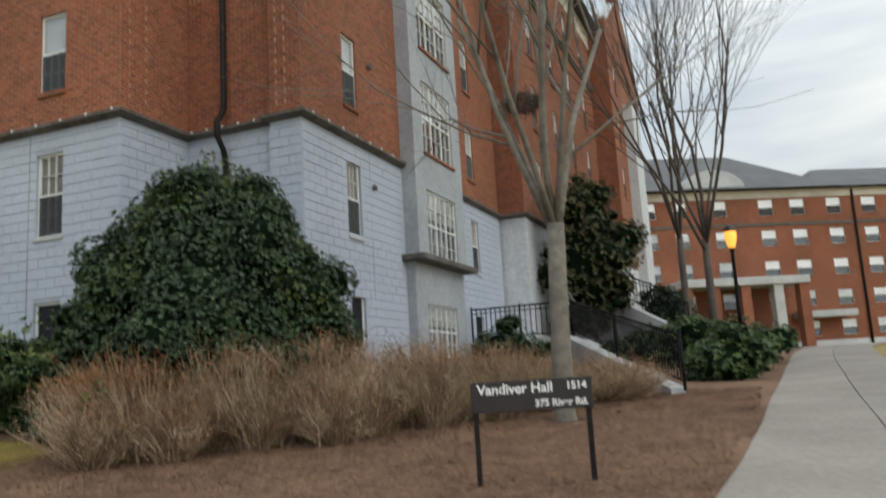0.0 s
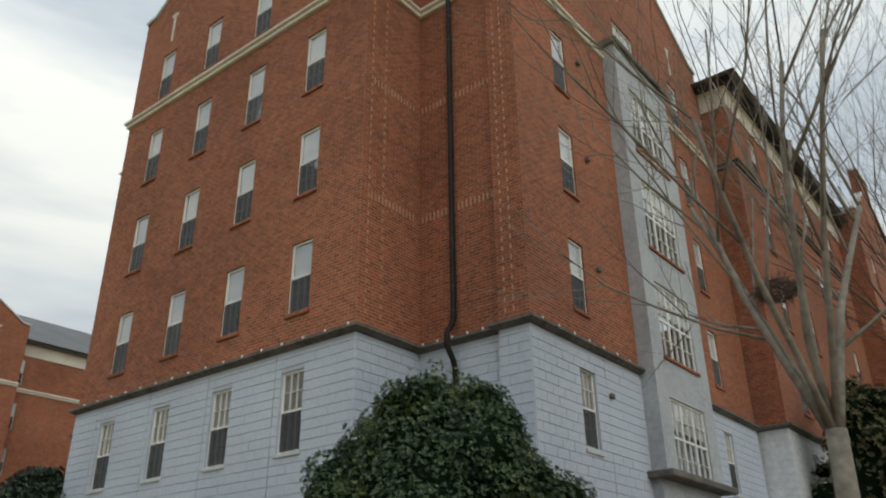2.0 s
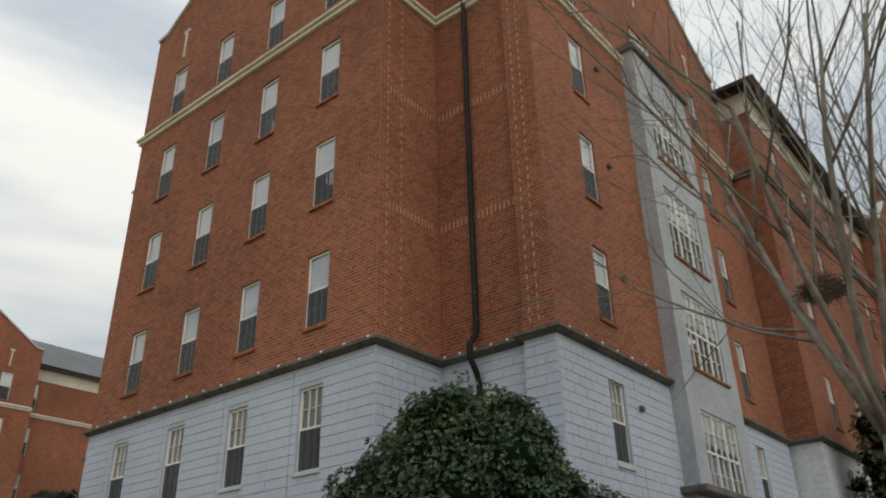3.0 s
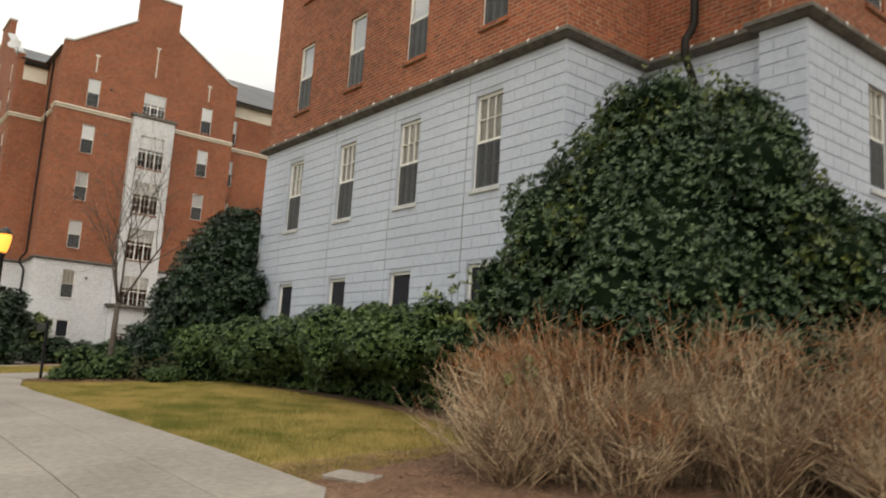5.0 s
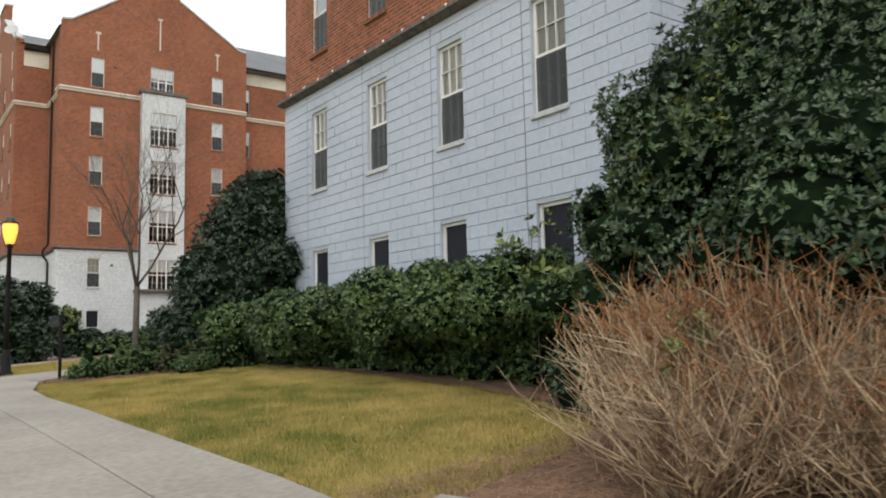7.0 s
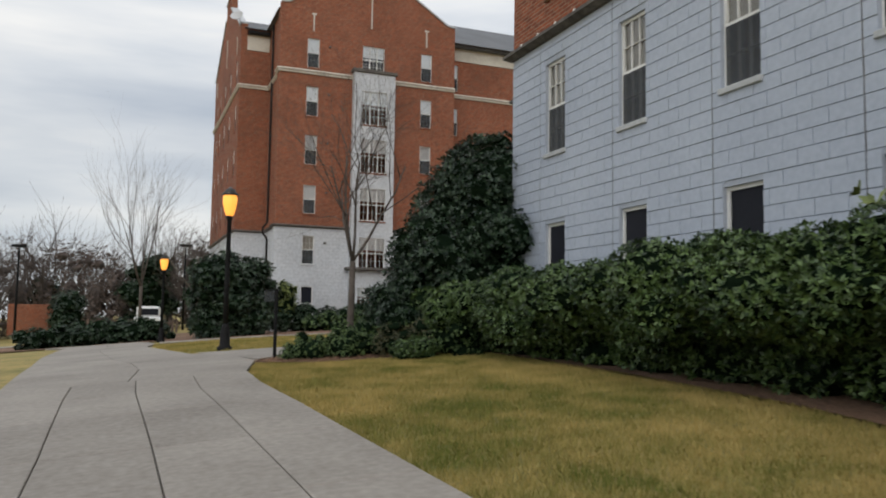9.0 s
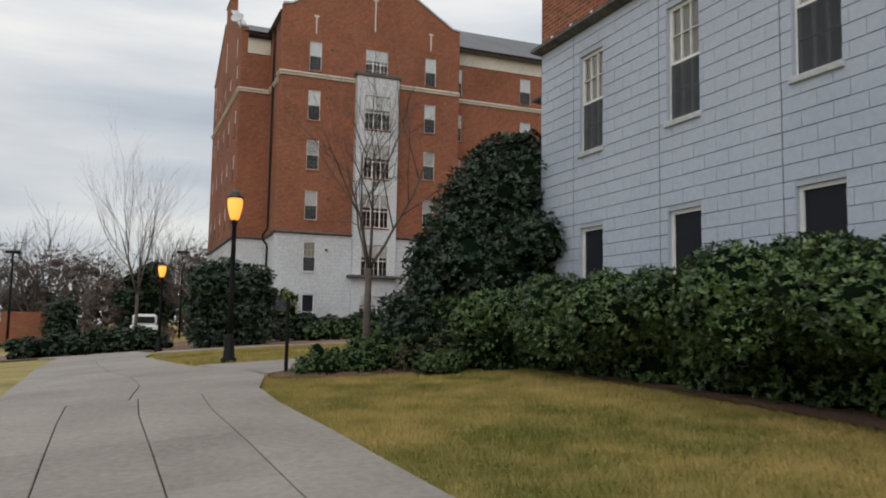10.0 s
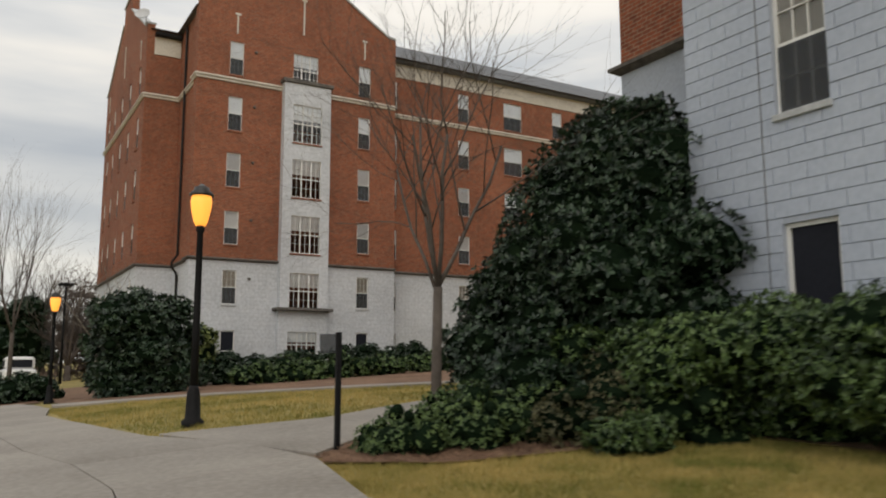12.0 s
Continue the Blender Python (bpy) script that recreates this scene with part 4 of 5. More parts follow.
for k in range(8):
    cx = -11.2 - k * 1.05
    top = 0.16 * float(hr.random()) - 0.10 * max(0, k - 5)
    front = 8.95 + 0.12 * float(hr.normal())
    mounds = [(cx + 0.55 * float(hr.normal()), front - 0.30 + 0.5 * float(hr.random()), 1.46 + 0.36 * float(hr.random()), 0.36, 0.34, 0.22) for _ in range(6)]
    shrub("laurel_hedge", "broad mounded hedge of dark green laurel against the wall", (cx, front + 0.35, 1.60 + top), (0.82, 0.90, 0.46), 30, 0.30, 62000, 0.056, HEDGE, 10 + k, mounds + [(cx, 9.4, 1.12, 0.62, 0.45, 0.42)], category="hedge", group="hedge along the wall", stem=False)


# ---- bare trees ----
def grow(v, f, p, d, length, radius, depth, rng, spread, wander, sides, gravity=0.02, kids=3):
    n = 4
    path, radii = [p], [radius]
    for i in range(n):
        d = (d + Vector((rng.gauss(0, wander), rng.gauss(0, wander), rng.gauss(0, wander) + gravity))).normalized()
        p = p + d * length / n
        path.append(p)
        radii.append(radius * (1 - 0.42 * (i + 1) / n))
    tube(v, f, path, radii, max(3, sides))
    if depth == 0:
        return
    for k in range(kids + (1 if rng.random() < 0.4 else 0)):
        t = 0.35 + 0.65 * (k + rng.random() * 0.6) / kids
        t = min(t, 1.0)
        i = min(int(t * n), n - 1)
        q = path[i] + (path[i + 1] - path[i]) * (t * n - i)
        a = d.orthogonal().normalized()
        a.rotate(Matrix.Rotation(rng.random() * 6.283, 3, d))
        e = (d + a * spread * (0.6 + 0.7 * rng.random())).normalized()
        grow(v, f, q, e, length * (0.55 + 0.3 * rng.random()), radii[i] * (0.42 + 0.15 * rng.random()), depth - 1, rng, spread, wander, sides - 1, gravity, kids)


def bare_tree(label, x, y, height, radius, seed, limbs, depth=3, spread=0.6, fork=0.32, lean=(0, 0), kids=3, group="", limb_len=0.42, bark=None):
    rng = random.Random(seed)
    g = lie(x, y)
    ob = empty("tree", label, "tree", group)
    top = Vector((x + lean[0], y + lean[1], g + height * fork))
    mid_ = Vector((x + lean[0] * 0.4, y + lean[1] * 0.4, g + height * fork * 0.5))
    tube_part("trunk", [(x, y, g - 0.15), (x, y, g + 0.12), mid_, top], [radius * 1.45, radius * 1.05, radius * 0.92, radius * 0.85], 12, bark or BARK, ob)
    for k in range(limbs):
        v, f = [], []
        az = 6.283 * k / limbs + rng.random() * 0.9
        tilt = 0.22 + 0.42 * rng.random() if k else 0.05
        d = Vector((math.cos(az) * tilt, math.sin(az) * tilt, 1)).normalized()
        q = mid_.lerp(top, 0.75 + 0.25 * rng.random())
        grow(v, f, q, d, height * limb_len * (0.85 + 0.3 * rng.random()), radius * (0.34 + 0.18 * rng.random()), depth, rng, spread, 0.10, 6, 0.05, kids)
        raw("limb", v, f, bark or BARK, ob, smooth=True)
    return ob


bare_tree("bare pale-barked tree with an old nest before the hall", -2.96, 10.3, 9.6, 0.135, 7, 7, 3, 0.62, 0.27, (0.1, -0.05), 4)
bare_tree("small bare tree in the mulch bed by the path", -21.29, 7.72, 4.9, 0.066, 8, 5, 3, 0.85, 0.33, (0.05, 0), 4, bark=TWIG)
for k, (x, y, h) in enumerate(((-1.95, 27, 15.0), (-3.0, 30, 17.0))):
    bare_tree("tall slender bare tree beside the walkway", x, y, h, 0.14, 20 + k, 6, 3, 0.36, 0.25, (0, 0), 4, "trees along the walkway", bark=TWIG)


# ---- lamps ----
GLOBE = glow_stuff("lit amber globe", (1.0, 0.42, 0.07), 1.25)
CAP = stock("dark lamp cap", (0.01, 0.01, 0.01), (0.03, 0.028, 0.025), 0.4, 20, 2, 0.0)


def lathe(name, profile, sides, material, parent, label=""):
    v = [(r * math.cos(2 * math.pi * k / sides), r * math.sin(2 * math.pi * k / sides), z) for r, z in profile for k in range(sides)]
    f = [(i * sides + k, i * sides + (k + 1) % sides, (i + 1) * sides + (k + 1) % sides, (i + 1) * sides + k) for i in range(len(profile) - 1) for k in range(sides)]
    f += [tuple(reversed(range(sides))), tuple(len(v) - sides + k for k in range(sides))]
    return raw(name, v, f, material, parent, label, True)


lamp = empty("street_lamp", "black iron post lamp with a lit amber globe", "street lamp", "lamps along the walkways", (-25.69, 6.02, lie(-25.69, 6.02)))
lathe("base", [(0.17, -0.05), (0.17, 0.05), (0.12, 0.09), (0.10, 0.45), (0.08, 0.52), (0.06, 0.58)], 12, BLACK, lamp)
lathe("post", [(0.062, 0.58), (0.055, 1.6), (0.048, 2.92), (0.07, 2.95), (0.07, 3.0), (0.05, 3.03)], 12, BLACK, lamp)
lathe("globe", [(0.075, 3.03), (0.11, 3.10), (0.155, 3.30), (0.165, 3.42), (0.15, 3.50)], 16, GLOBE, lamp, "lit amber globe")
lathe("cap", [(0.185, 3.50), (0.19, 3.53), (0.12, 3.60), (0.115, 3.64), (0.06, 3.66), (0.02, 3.70)], 16, CAP, lamp)
for x, y in ((-43.2, 5.47), (-1.07, 23.5)):
    copy_thing(lamp, pose(x, y, lie(x, y)))

# ---- sign ----
INK = stock("white lettering", (0.70, 0.70, 0.70), (0.85, 0.85, 0.85), 0.6, 30, 2, 0.0)
BOARD = stock("dark sign enamel", (0.010, 0.008, 0.009), (0.026, 0.018, 0.020), 0.4, 12, 1.5, 0.0)
s_l, s_r = Vector((-2.78, 6.45)), Vector((-1.89, 6.81))
run = (s_r - s_l)
sign = empty("sign", "black name board with white lettering on two posts in mulch", "sign", at=(s_l.x, s_l.y, lie(s_l.x, s_l.y)))
sign.rotation_euler = (0, 0, math.atan2(run.y, run.x))
wide = run.length
for u in (0.0, wide):
    bm = bmesh.new()
    box(bm, u - 0.022, u + 0.022, -0.02, 0.02, -0.15, 0.855, 0.004)
    part("post", bm, PIPE, sign)
bm = bmesh.new()
box(bm, -0.035, wide + 0.035, -0.045, -0.022, 0.60, 0.86, 0.004)
part("board", bm, BOARD, sign)


def letters(text, size, u, z, align, parent):
    cu = bpy.data.curves.new("lettering", "FONT")
    cu.body, cu.size, cu.extrude, cu.align_x, cu.offset = text, size, 0.001, align, 0.0025
    tmp = bpy.data.objects.new("lettering", cu)
    me = bpy.data.meshes.new_from_object(tmp)
    bpy.data.objects.remove(tmp)
    me.materials.append(INK)
    piece("lettering", me, pose(u, -0.0475, z, 90, 0, 0), parent, "white painted lettering")


letters("Vandiver Hall", 0.118, 0.02, 0.752, "LEFT", sign)
letters("1514", 0.088, wide - 0.01, 0.765, "RIGHT", sign)
letters("375 River Rd.", 0.082, wide - 0.005, 0.632, "RIGHT", sign)

# ---- path fork: marker post, utility cover ----
post = empty("marker_post", "slim black post with a small plate by the fork", "post", at=(-20.7, 6.25, lie(-20.7, 6.25)))
bm = bmesh.new()
box(bm, -0.026, 0.026, -0.026, 0.026, -0.1, 1.16, 0.005)
part("shaft", bm, BLACK, post)
bm = bmesh.new()
box(bm, -0.012, 0.012, -0.20, -0.036, 0.95, 1.14, 0.004)
part("plate", bm, SCREEN, post, "small dark plate")
cover = empty("utility_cover", "pale square concrete utility cover in the mulch", "cover", at=(-8.2, 5.9, lie(-8.2, 5.9)))
cover.rotation_euler = (radians(4.5), radians(2.5), 0.5)
bm = bmesh.new()
box(bm, -0.19, 0.19, -0.14, 0.14, -0.06, 0.025, 0.006)
part("lid", bm, CONCRETE, cover)

# ---- dry thicket ----
def thicket(label, x, y, height, width, stems, seed, rusty, group):
    rng = random.Random(seed)
    g = lie(x, y)
    ob = empty("dry_shrub", label, "shrub", group)
    v, f, tv, tf = [], [], [], []
    for k in range(stems):
        az, r0 = rng.random() * 6.283, abs(rng.gauss(0, width * 0.16))
        p = Vector((x + math.cos(az) * r0, y + math.sin(az) * r0, g - 0.02))
        az2 = az + rng.gauss(0, 0.9)
        out = rng.random()
        h = height * (0.45 + 0.6 * rng.random()) * (1 - 0.30 * out * out)
        reach = width * 0.72 * out
        bow = rng.gauss(0, 0.08)
        q1 = p + Vector((math.cos(az2) * reach * 0.5 + bow, math.sin(az2) * reach * 0.5 - bow, h * 0.5))
        q2 = p + Vector((math.cos(az2) * reach + rng.gauss(0, 0.10), math.sin(az2) * reach + rng.gauss(0, 0.10), h))
        thick = 0.003 + 0.0035 * rng.random()
        tube(v, f, [p, q1, q2], [thick, thick * 0.8, thick * 0.4], 3)
        for j in range(7):
            t = 0.25 + 0.75 * rng.random()
            b = p.lerp(q1, t * 2) if t < 0.5 else q1.lerp(q2, t * 2 - 1)
            e = b + Vector((rng.gauss(0, 0.13), rng.gauss(0, 0.13), 0.04 + 0.18 * rng.random()))
            if e.z > g + height * (0.62 + 0.2 * rng.random()) and rng.random() < rusty:
                tube(tv, tf, [b, e], [0.0028, 0.0018], 3)
            else:
                tube(v, f, [b, e], [0.0028, 0.0012], 3)
    tagged(raw("stem", v, f, DRY, ob), kind="stuff")
    if tv:
        tagged(raw("seed_head", tv, tf, RUST, ob, "rust-coloured dry tips"), kind="stuff")
    return ob


row = [(-7.85, 7.2, 1.25, 0.85), (-7.65, 7.75, 1.5, 1.0), (-7.2, 7.35, 1.3, 0.9), (-6.7, 8.0, 1.45, 1.1), (-6.15, 8.15, 1.3, 1.0), (-5.7, 8.8, 1.4, 1.1), (-5.2, 9.15, 1.3, 1.0), (-4.7, 9.9, 1.3, 1.1), (-4.1, 10.6, 1.15, 1.1), (-8.2, 7.75, 1.25, 0.8), (-7.0, 8.6, 1.5, 1.1), (-6.0, 9.6, 1.4, 1.1), (-5.1, 10.5, 1.3, 1.1), (-3.5, 11.6, 1.0, 1.2), (-2.9, 12.7, 0.9, 1.2), (-2.6, 13.2, 0.7, 1.0), (-4.3, 12.0, 1.1, 1.2), (-6.7, 7.3, 0.8, 0.8), (-5.3, 8.4, 0.9, 0.8), (-7.45, 6.85, 0.95, 0.8)]
for k, (x, y, h, w) in enumerate(row):
    thicket("leafless tan shrub with a thicket of dry rusty stems", x, y, h - 0.13, w, 330 if k < 13 else 230, 300 + k, 0.75 if k in (0, 1, 2, 3, 9, 10) else 0.4, "dry shrubs before the hall")
sprout = empty("sapling", "slim yellow-green sapling among the dry stems", "sapling")
foliage("foliage", [(-7.55, 7.0, 0.95, 0.12, 0.12, 0.45)], 700, 0.06, LIGHTLEAF, sprout, 60, 0.4)
tube_part("stem", [(-7.55, 7.0, 0.4), (-7.56, 7.02, 1.0), (-7.54, 7.0, 1.5)], [0.01, 0.008, 0.003], 5, TWIG, sprout)
sprout = empty("sapling", "pale green leafy shoot above the hedge", "sapling")
foliage("foliage", [(-10.9, 8.9, 2.15, 0.28, 0.25, 0.45), (-10.5, 8.8, 2.0, 0.2, 0.2, 0.35)], 260, 0.11, LIGHTLEAF, sprout, 61, 0.5)
tube_part("stem", [(-10.8, 8.9, lie(-10.8, 8.9) - 0.05), (-10.85, 8.9, 1.6), (-10.9, 8.9, 2.4)], [0.014, 0.01, 0.004], 5, TWIG, sprout)

# ---- low evergreens ----
JUNIPER = leaf_stuff("juniper spray", (0.025, 0.055, 0.018), (0.12, 0.18, 0.055), 0.6)
OLIVE = leaf_stuff("olive brown leaf", (0.030, 0.034, 0.012), (0.13, 0.12, 0.055), 0.6)
for k, (x, y, r, h) in enumerate(((-20.05, 6.7, 0.5, 0.42), (-19.7, 7.3, 0.55, 0.5), (-20.5, 7.5, 0.5, 0.55), (-19.0, 8.0, 0.6, 0.55), (-20.2, 8.5, 0.6, 0.6), (-18.5, 8.7, 0.7, 0.8), (-18.4, 7.9, 0.4, 0.35), (-19.4, 9.1, 0.7, 0.9))):
    shrub("juniper", "low spreading green juniper in the mulch bed", (x, y, lie(x, y) + h * 0.3), (r, r * 0.9, h * 0.55), 26, r * 0.3, 12000, 0.038, (JUNIPER, JUNIPER, HEDGE, OLIVE)[k % 4], 70 + k, group="low shrubs by the fork", stem=False)
for k in range(9):
    y = 10.9 + k * 1.25
    shrub("boxwood", "dark clipped evergreen along the distant hall", (-46.2 + 0.2 * (k % 2), y, lie(-46, y) + 0.55), (0.8, 0.75, 0.65), 10, 0.3, 3000, 0.13, DARKLEAF, 90 + k, group="shrubs along the distant hall", stem=False)
for k in range(10):
    x, y = -43.4 + 0.35 * k, 12.6 + k * 0.95
    shrub("boxwood", "low dull green shrub in the far bed", (x, y, lie(x, y) + 0.3), (0.8, 0.75, 0.4), 8, 0.3, 1600, 0.13, HEDGE, 110 + k, group="low shrubs in the far bed", stem=False)
for k in range(6):
    x, y = -46.5 - 0.25 * (k % 2), 0.5 + 0.95 * k
    shrub("boxwood", "low dark hedge across the end of the path", (x, y, lie(x, y) + 0.35), (1.1, 0.9, 0.6), 10, 0.35, 2500, 0.14, DARKLEAF, 130 + k, group="low hedge by the far path", stem=False)
shrub("bush", "pale yellow-green shrub against the distant wall", (-46.6, 11.2, 2.1), (0.8, 0.8, 1.1), 14, 0.35, 3500, 0.13, LIGHTLEAF, 140)
for k, (x, y, r, h) in enumerate(((-1.35, 16.3, 0.75, 0.8), (-1.2, 18.0, 0.85, 0.9), (-1.9, 19.5, 1.1, 0.9), (-1.0, 20.6, 0.9, 0.8), (-2.9, 21.0, 1.3, 0.9), (-1.3, 22.6, 0.9, 0.9), (-2.4, 25.5, 1.4, 0.9))):
    shrub("boxwood", "low mounded green shrub beside the walkway", (x, y, lie(x, y) + h * 0.4), (r, r, h * 0.6), 14, r * 0.35, 7000, 0.085, HEDGE, 150 + k, group="low shrubs by the walkway", stem=False)
shrub("bush", "round dark evergreen bush by the upper steps", (-3.9, 31, lie(-3.9, 31) + 1.2), (1.3, 1.3, 1.4), 20, 0.4, 7000, 0.14, DARKLEAF, 160)
shrub("conifer", "tall olive-green evergreen tree against the brick wall", (-5.3, 24.6, 4.9), (1.25, 1.2, 2.6), 40, 0.5, 22000, 0.11, OLIVE, 161, category="tree")
shrub("bush", "dark evergreen beneath the railing", (-6.3, 18.6, lie(-6.3, 18.6) + 0.5), (1.0, 0.8, 0.8), 14, 0.3, 5000, 0.085, HOLLY, 162)

# ---- steps and railings ----
def railing(label, pts, height, group=""):
    """Iron railing over a line of foot points."""
    ob = empty("railing", label, "railing", group)
    pts = [Vector(p) for p in pts]
    up = Vector((0, 0, 1))
    bm = bmesh.new()
    box(bm, -0.011, 0.011, -0.011, 0.011, 0, 1)
    bar = mesh_of("picket", bm, BLACK)
    for a, b in zip(pts, pts[1:]):
        for z, r, nm in ((height, 0.024, "top_rail"), (0.10, 0.015, "bottom_rail"), (height - 0.11, 0.013, "middle_rail")):
            tube_part(nm, [a + up * z, b + up * z], [r, r], 6, BLACK, ob)
        n = max(2, int((b - a).length / 0.13))
        for i in range(1, n):
            p = a.lerp(b, i / n)
            piece("picket", bar, Matrix.Translation(p + up * 0.1) @ Matrix.Diagonal((1, 1, height - 0.1, 1)), ob)
    for p in pts:
        tube_part("post", [p - up * 0.05, p + up * (height + 0.06)], [0.028, 0.028], 6, BLACK, ob)
    return ob


def wedge_wall(name, label, a, b, thick, foot):
    """A wall whose top runs from a to b."""
    a, b = Vector(a), Vector(b)
    d = (b - a)
    n = Vector((d.y, -d.x, 0)).normalized() * thick
    bm = bmesh.new()
    q = [bm.verts.new(p) for s in (Vector(), n) for p in (Vector((a.x, a.y, foot)) + s, Vector((b.x, b.y, foot)) + s, b + s, a + s)]
    for k in ((0, 1, 2, 3), (7, 6, 5, 4), (0, 4, 5, 1), (1, 5, 6, 2), (2, 6, 7, 3), (3, 7, 4, 0)):
        bm.faces.new([q[i] for i in k])
    bmesh.ops.recalc_face_normals(bm, faces=bm.faces)
    ob = part(name, bm, STONE)
    return tagged(ob, label, "wall")


wedge_wall("retaining_wall", "grey concrete retaining wall of the terrace", (-7.64, 19.7, 2.2), (-4.9, 19.7, 2.2), 0.25, 0.4)
wedge_wall("retaining_wall", "sloping grey concrete wall beside the steps", (-4.88, 19.7, 2.2), (-1.75, 13.7, 0.93), 0.25, 0.2)
terrace = bmesh.new()
box(terrace, -7.64, -4.9, 19.72, 23.1, 0.5, 2.14)
tagged(part("terrace", terrace, STONE), "raised concrete terrace at the hall's door", "terrace", kind="structure")
railing("black iron railing on the terrace wall", [(-7.5, 19.62, 2.2), (-6.2, 19.62, 2.2), (-4.95, 19.62, 2.2)], 0.85, "iron railings")
railing("black iron handrail down the sloping wall", [(-4.85, 19.55, 2.2), (-3.3, 16.55, 1.56), (-1.75, 13.6, 0.93)], 0.85, "iron railings")
upper = bmesh.new()
box(upper, -6.84, -4.4, 25.6, 28.5, 1.2, 3.45)
tagged(part("terrace", upper, STONE), "upper concrete landing before the wing", "terrace", kind="structure")
railing("black iron railing of the upper landing", [(-6.8, 25.55, 3.45), (-5.6, 25.55, 3.45), (-4.45, 25.55, 3.45)], 0.85, "iron railings")
railing("black iron handrail of the upper steps", [(-4.4, 25.6, 3.4), (-3.6, 25.2, 3.0), (-2.5, 24.6, 2.25)], 0.85, "iron railings")
wedge_wall("retaining_wall", "pale sloping wall beside the upper steps", (-4.38, 25.75, 3.35), (-2.4, 24.75, 2.2), 0.3, 1.0)

# ---- hall at the head of the walkway ----
lodge = empty("residence_hall", "distant four-storey brick hall with slate roof and stone portico", "building")
ls = Side(0, 0, 1, 0)
lodge.matrix_basis = Matrix.Translation((-3.5, 72, -0.35)) @ Matrix.Rotation(radians(28), 4, 'Z') @ Matrix.Translation((3.5, -72, 0))
ls.m = Matrix(((1, 0, 0, -16), (0, -1, 0, 72), (0, 0, 1, 0), (0, 0, 0, 1)))
cols_g = [(3.6, 1.2), (6.6, 1.2), (9.4, 1.2), (13.0, 1.2), (17.2, 1.35), (20.1, 1.35), (23.5, 1.35), (26.8, 1.35), (30.0, 1.35), (33.0, 1.35)]
rows_g = [(3.6, 4.9), (6.2, 7.5), (8.8, 10.2), (11.5, 12.9), (14.2, 15.6)]
lh = [(u - w / 2, u + w / 2, a, b) for u, w in cols_g for a, b in rows_g]
bm = bmesh.new()
pierced(bm, ls, 0, 46, 3.2, 15.75, lh, 0.35)
part("brick_wall", bm, RED, lodge, "red brick wall")
bm = bmesh.new()
pierced(bm, ls, 0, 46, 0.8, 3.2, [], 0.35)
part("base_wall", bm, WHITE_FAR, lodge, "pale stone base")
for q in lh:
    window(lodge, ls, (q[0] + q[1]) / 2, q[2], q[3], q[1] - q[0], "sash")
ring_part("frieze", [(-16, 72), (30, 72)], [(-0.3, 15.75), (0.06, 15.75), (0.06, 16.3), (0.3, 16.38), (-0.3, 16.38)], CREAM, lodge, "cream frieze under the eaves")
ring_part("gutter", [(-16, 72), (30, 72)], [(-0.3, 16.382), (0.45, 16.382), (0.5, 16.56), (-0.3, 16.56)], PIPE, lodge)
ring_part("band", [(-16, 72), (30, 72)], [(-0.02, 13.3), (0.08, 13.3), (0.08, 13.55), (-0.02, 13.55)], LEDGE, lodge, "stone band")
prism("roof", (-16, 79), (7, 79), 7.2, 16.57, 21.4, lodge, 6.0, 0.5)
prism("roof", (6, 79.5), (30, 79.5), 6.6, 16.57, 20.0, lodge, 5.0, 0.5)
tube_part("downpipe", [(9.3, 71.9, 16.3), (9.3, 71.9, 1.5)], [0.11, 0.11], 8, PIPE, lodge, "dark downpipe")
v = [(-3.5 + 2.8 * math.cos(math.pi * k / 12), y, 16.6 + 1.7 * math.sin(math.pi * k / 12)) for y in (71.5, 73.5) for k in range(13)]
f = [tuple(range(13)), tuple(reversed(range(13, 26)))] + [(k + 1, k, 13 + k, 14 + k) for k in range(12)] + [(0, 12, 25, 13)]
raw("pediment", v, f, STONE, lodge, "pale rounded stone pediment")
for x0, x1, z0, z1, y0, mat, nm in ((-8.6, 2.3, 7.85, 8.5, 68.4, STONE, "entablature"), (2.4, 7.4, 5.1, 5.65, 70.4, STONE, "canopy"), (-7.4, 1.4, 1.6, 4.2, 69.9, DARKPANE, "entrance")):
    bm = bmesh.new()
    box(bm, x0, x1, y0, 71.95, z0, z1, 0.05)
    part(nm, bm, mat, lodge)
for x in (-8.1, -5.8, -3.2, -0.4, 1.8):
    bm = bmesh.new()
    box(bm, x - 0.4, x + 0.4, 68.6, 69.4, 1.0, 7.85)
    part("pillar", bm, RED if x != -0.4 else STONE, lodge)

# ---- distance ----
HAZE = leaf_stuff("brown winter twigs", (0.065, 0.050, 0.044), (0.17, 0.13, 0.11), 0.9)
FARWOOD = stock("far grey-brown branches", (0.06, 0.048, 0.044), (0.14, 0.12, 0.11), 0.95, 2, 0.3, 0)
for k in range(26):
    rr = random.Random(500 + k)
    x, y = -74 - rr.random() * 30, -26 + k * 1.6
    bare_tree("bare grey-brown tree in the distant wood", x, y, 7.5 + 3.0 * rr.random(), 0.22, 500 + k, 8, 2, 0.7, 0.12, (0, 0), 5, "distant wood", 0.45, FARWOOD)
bare_tree("tall slender bare tree beyond the lamps", -62, 5.0, 9.5, 0.12, 44, 5, 3, 0.34, 0.35, (0, 0), 4, bark=TWIG)
bare_tree("young leaning bare tree near the evergreen", -43.2, 6.9, 4.6, 0.07, 45, 4, 2, 0.6, 0.4, (-0.3, 0.0), 3, bark=BARK)
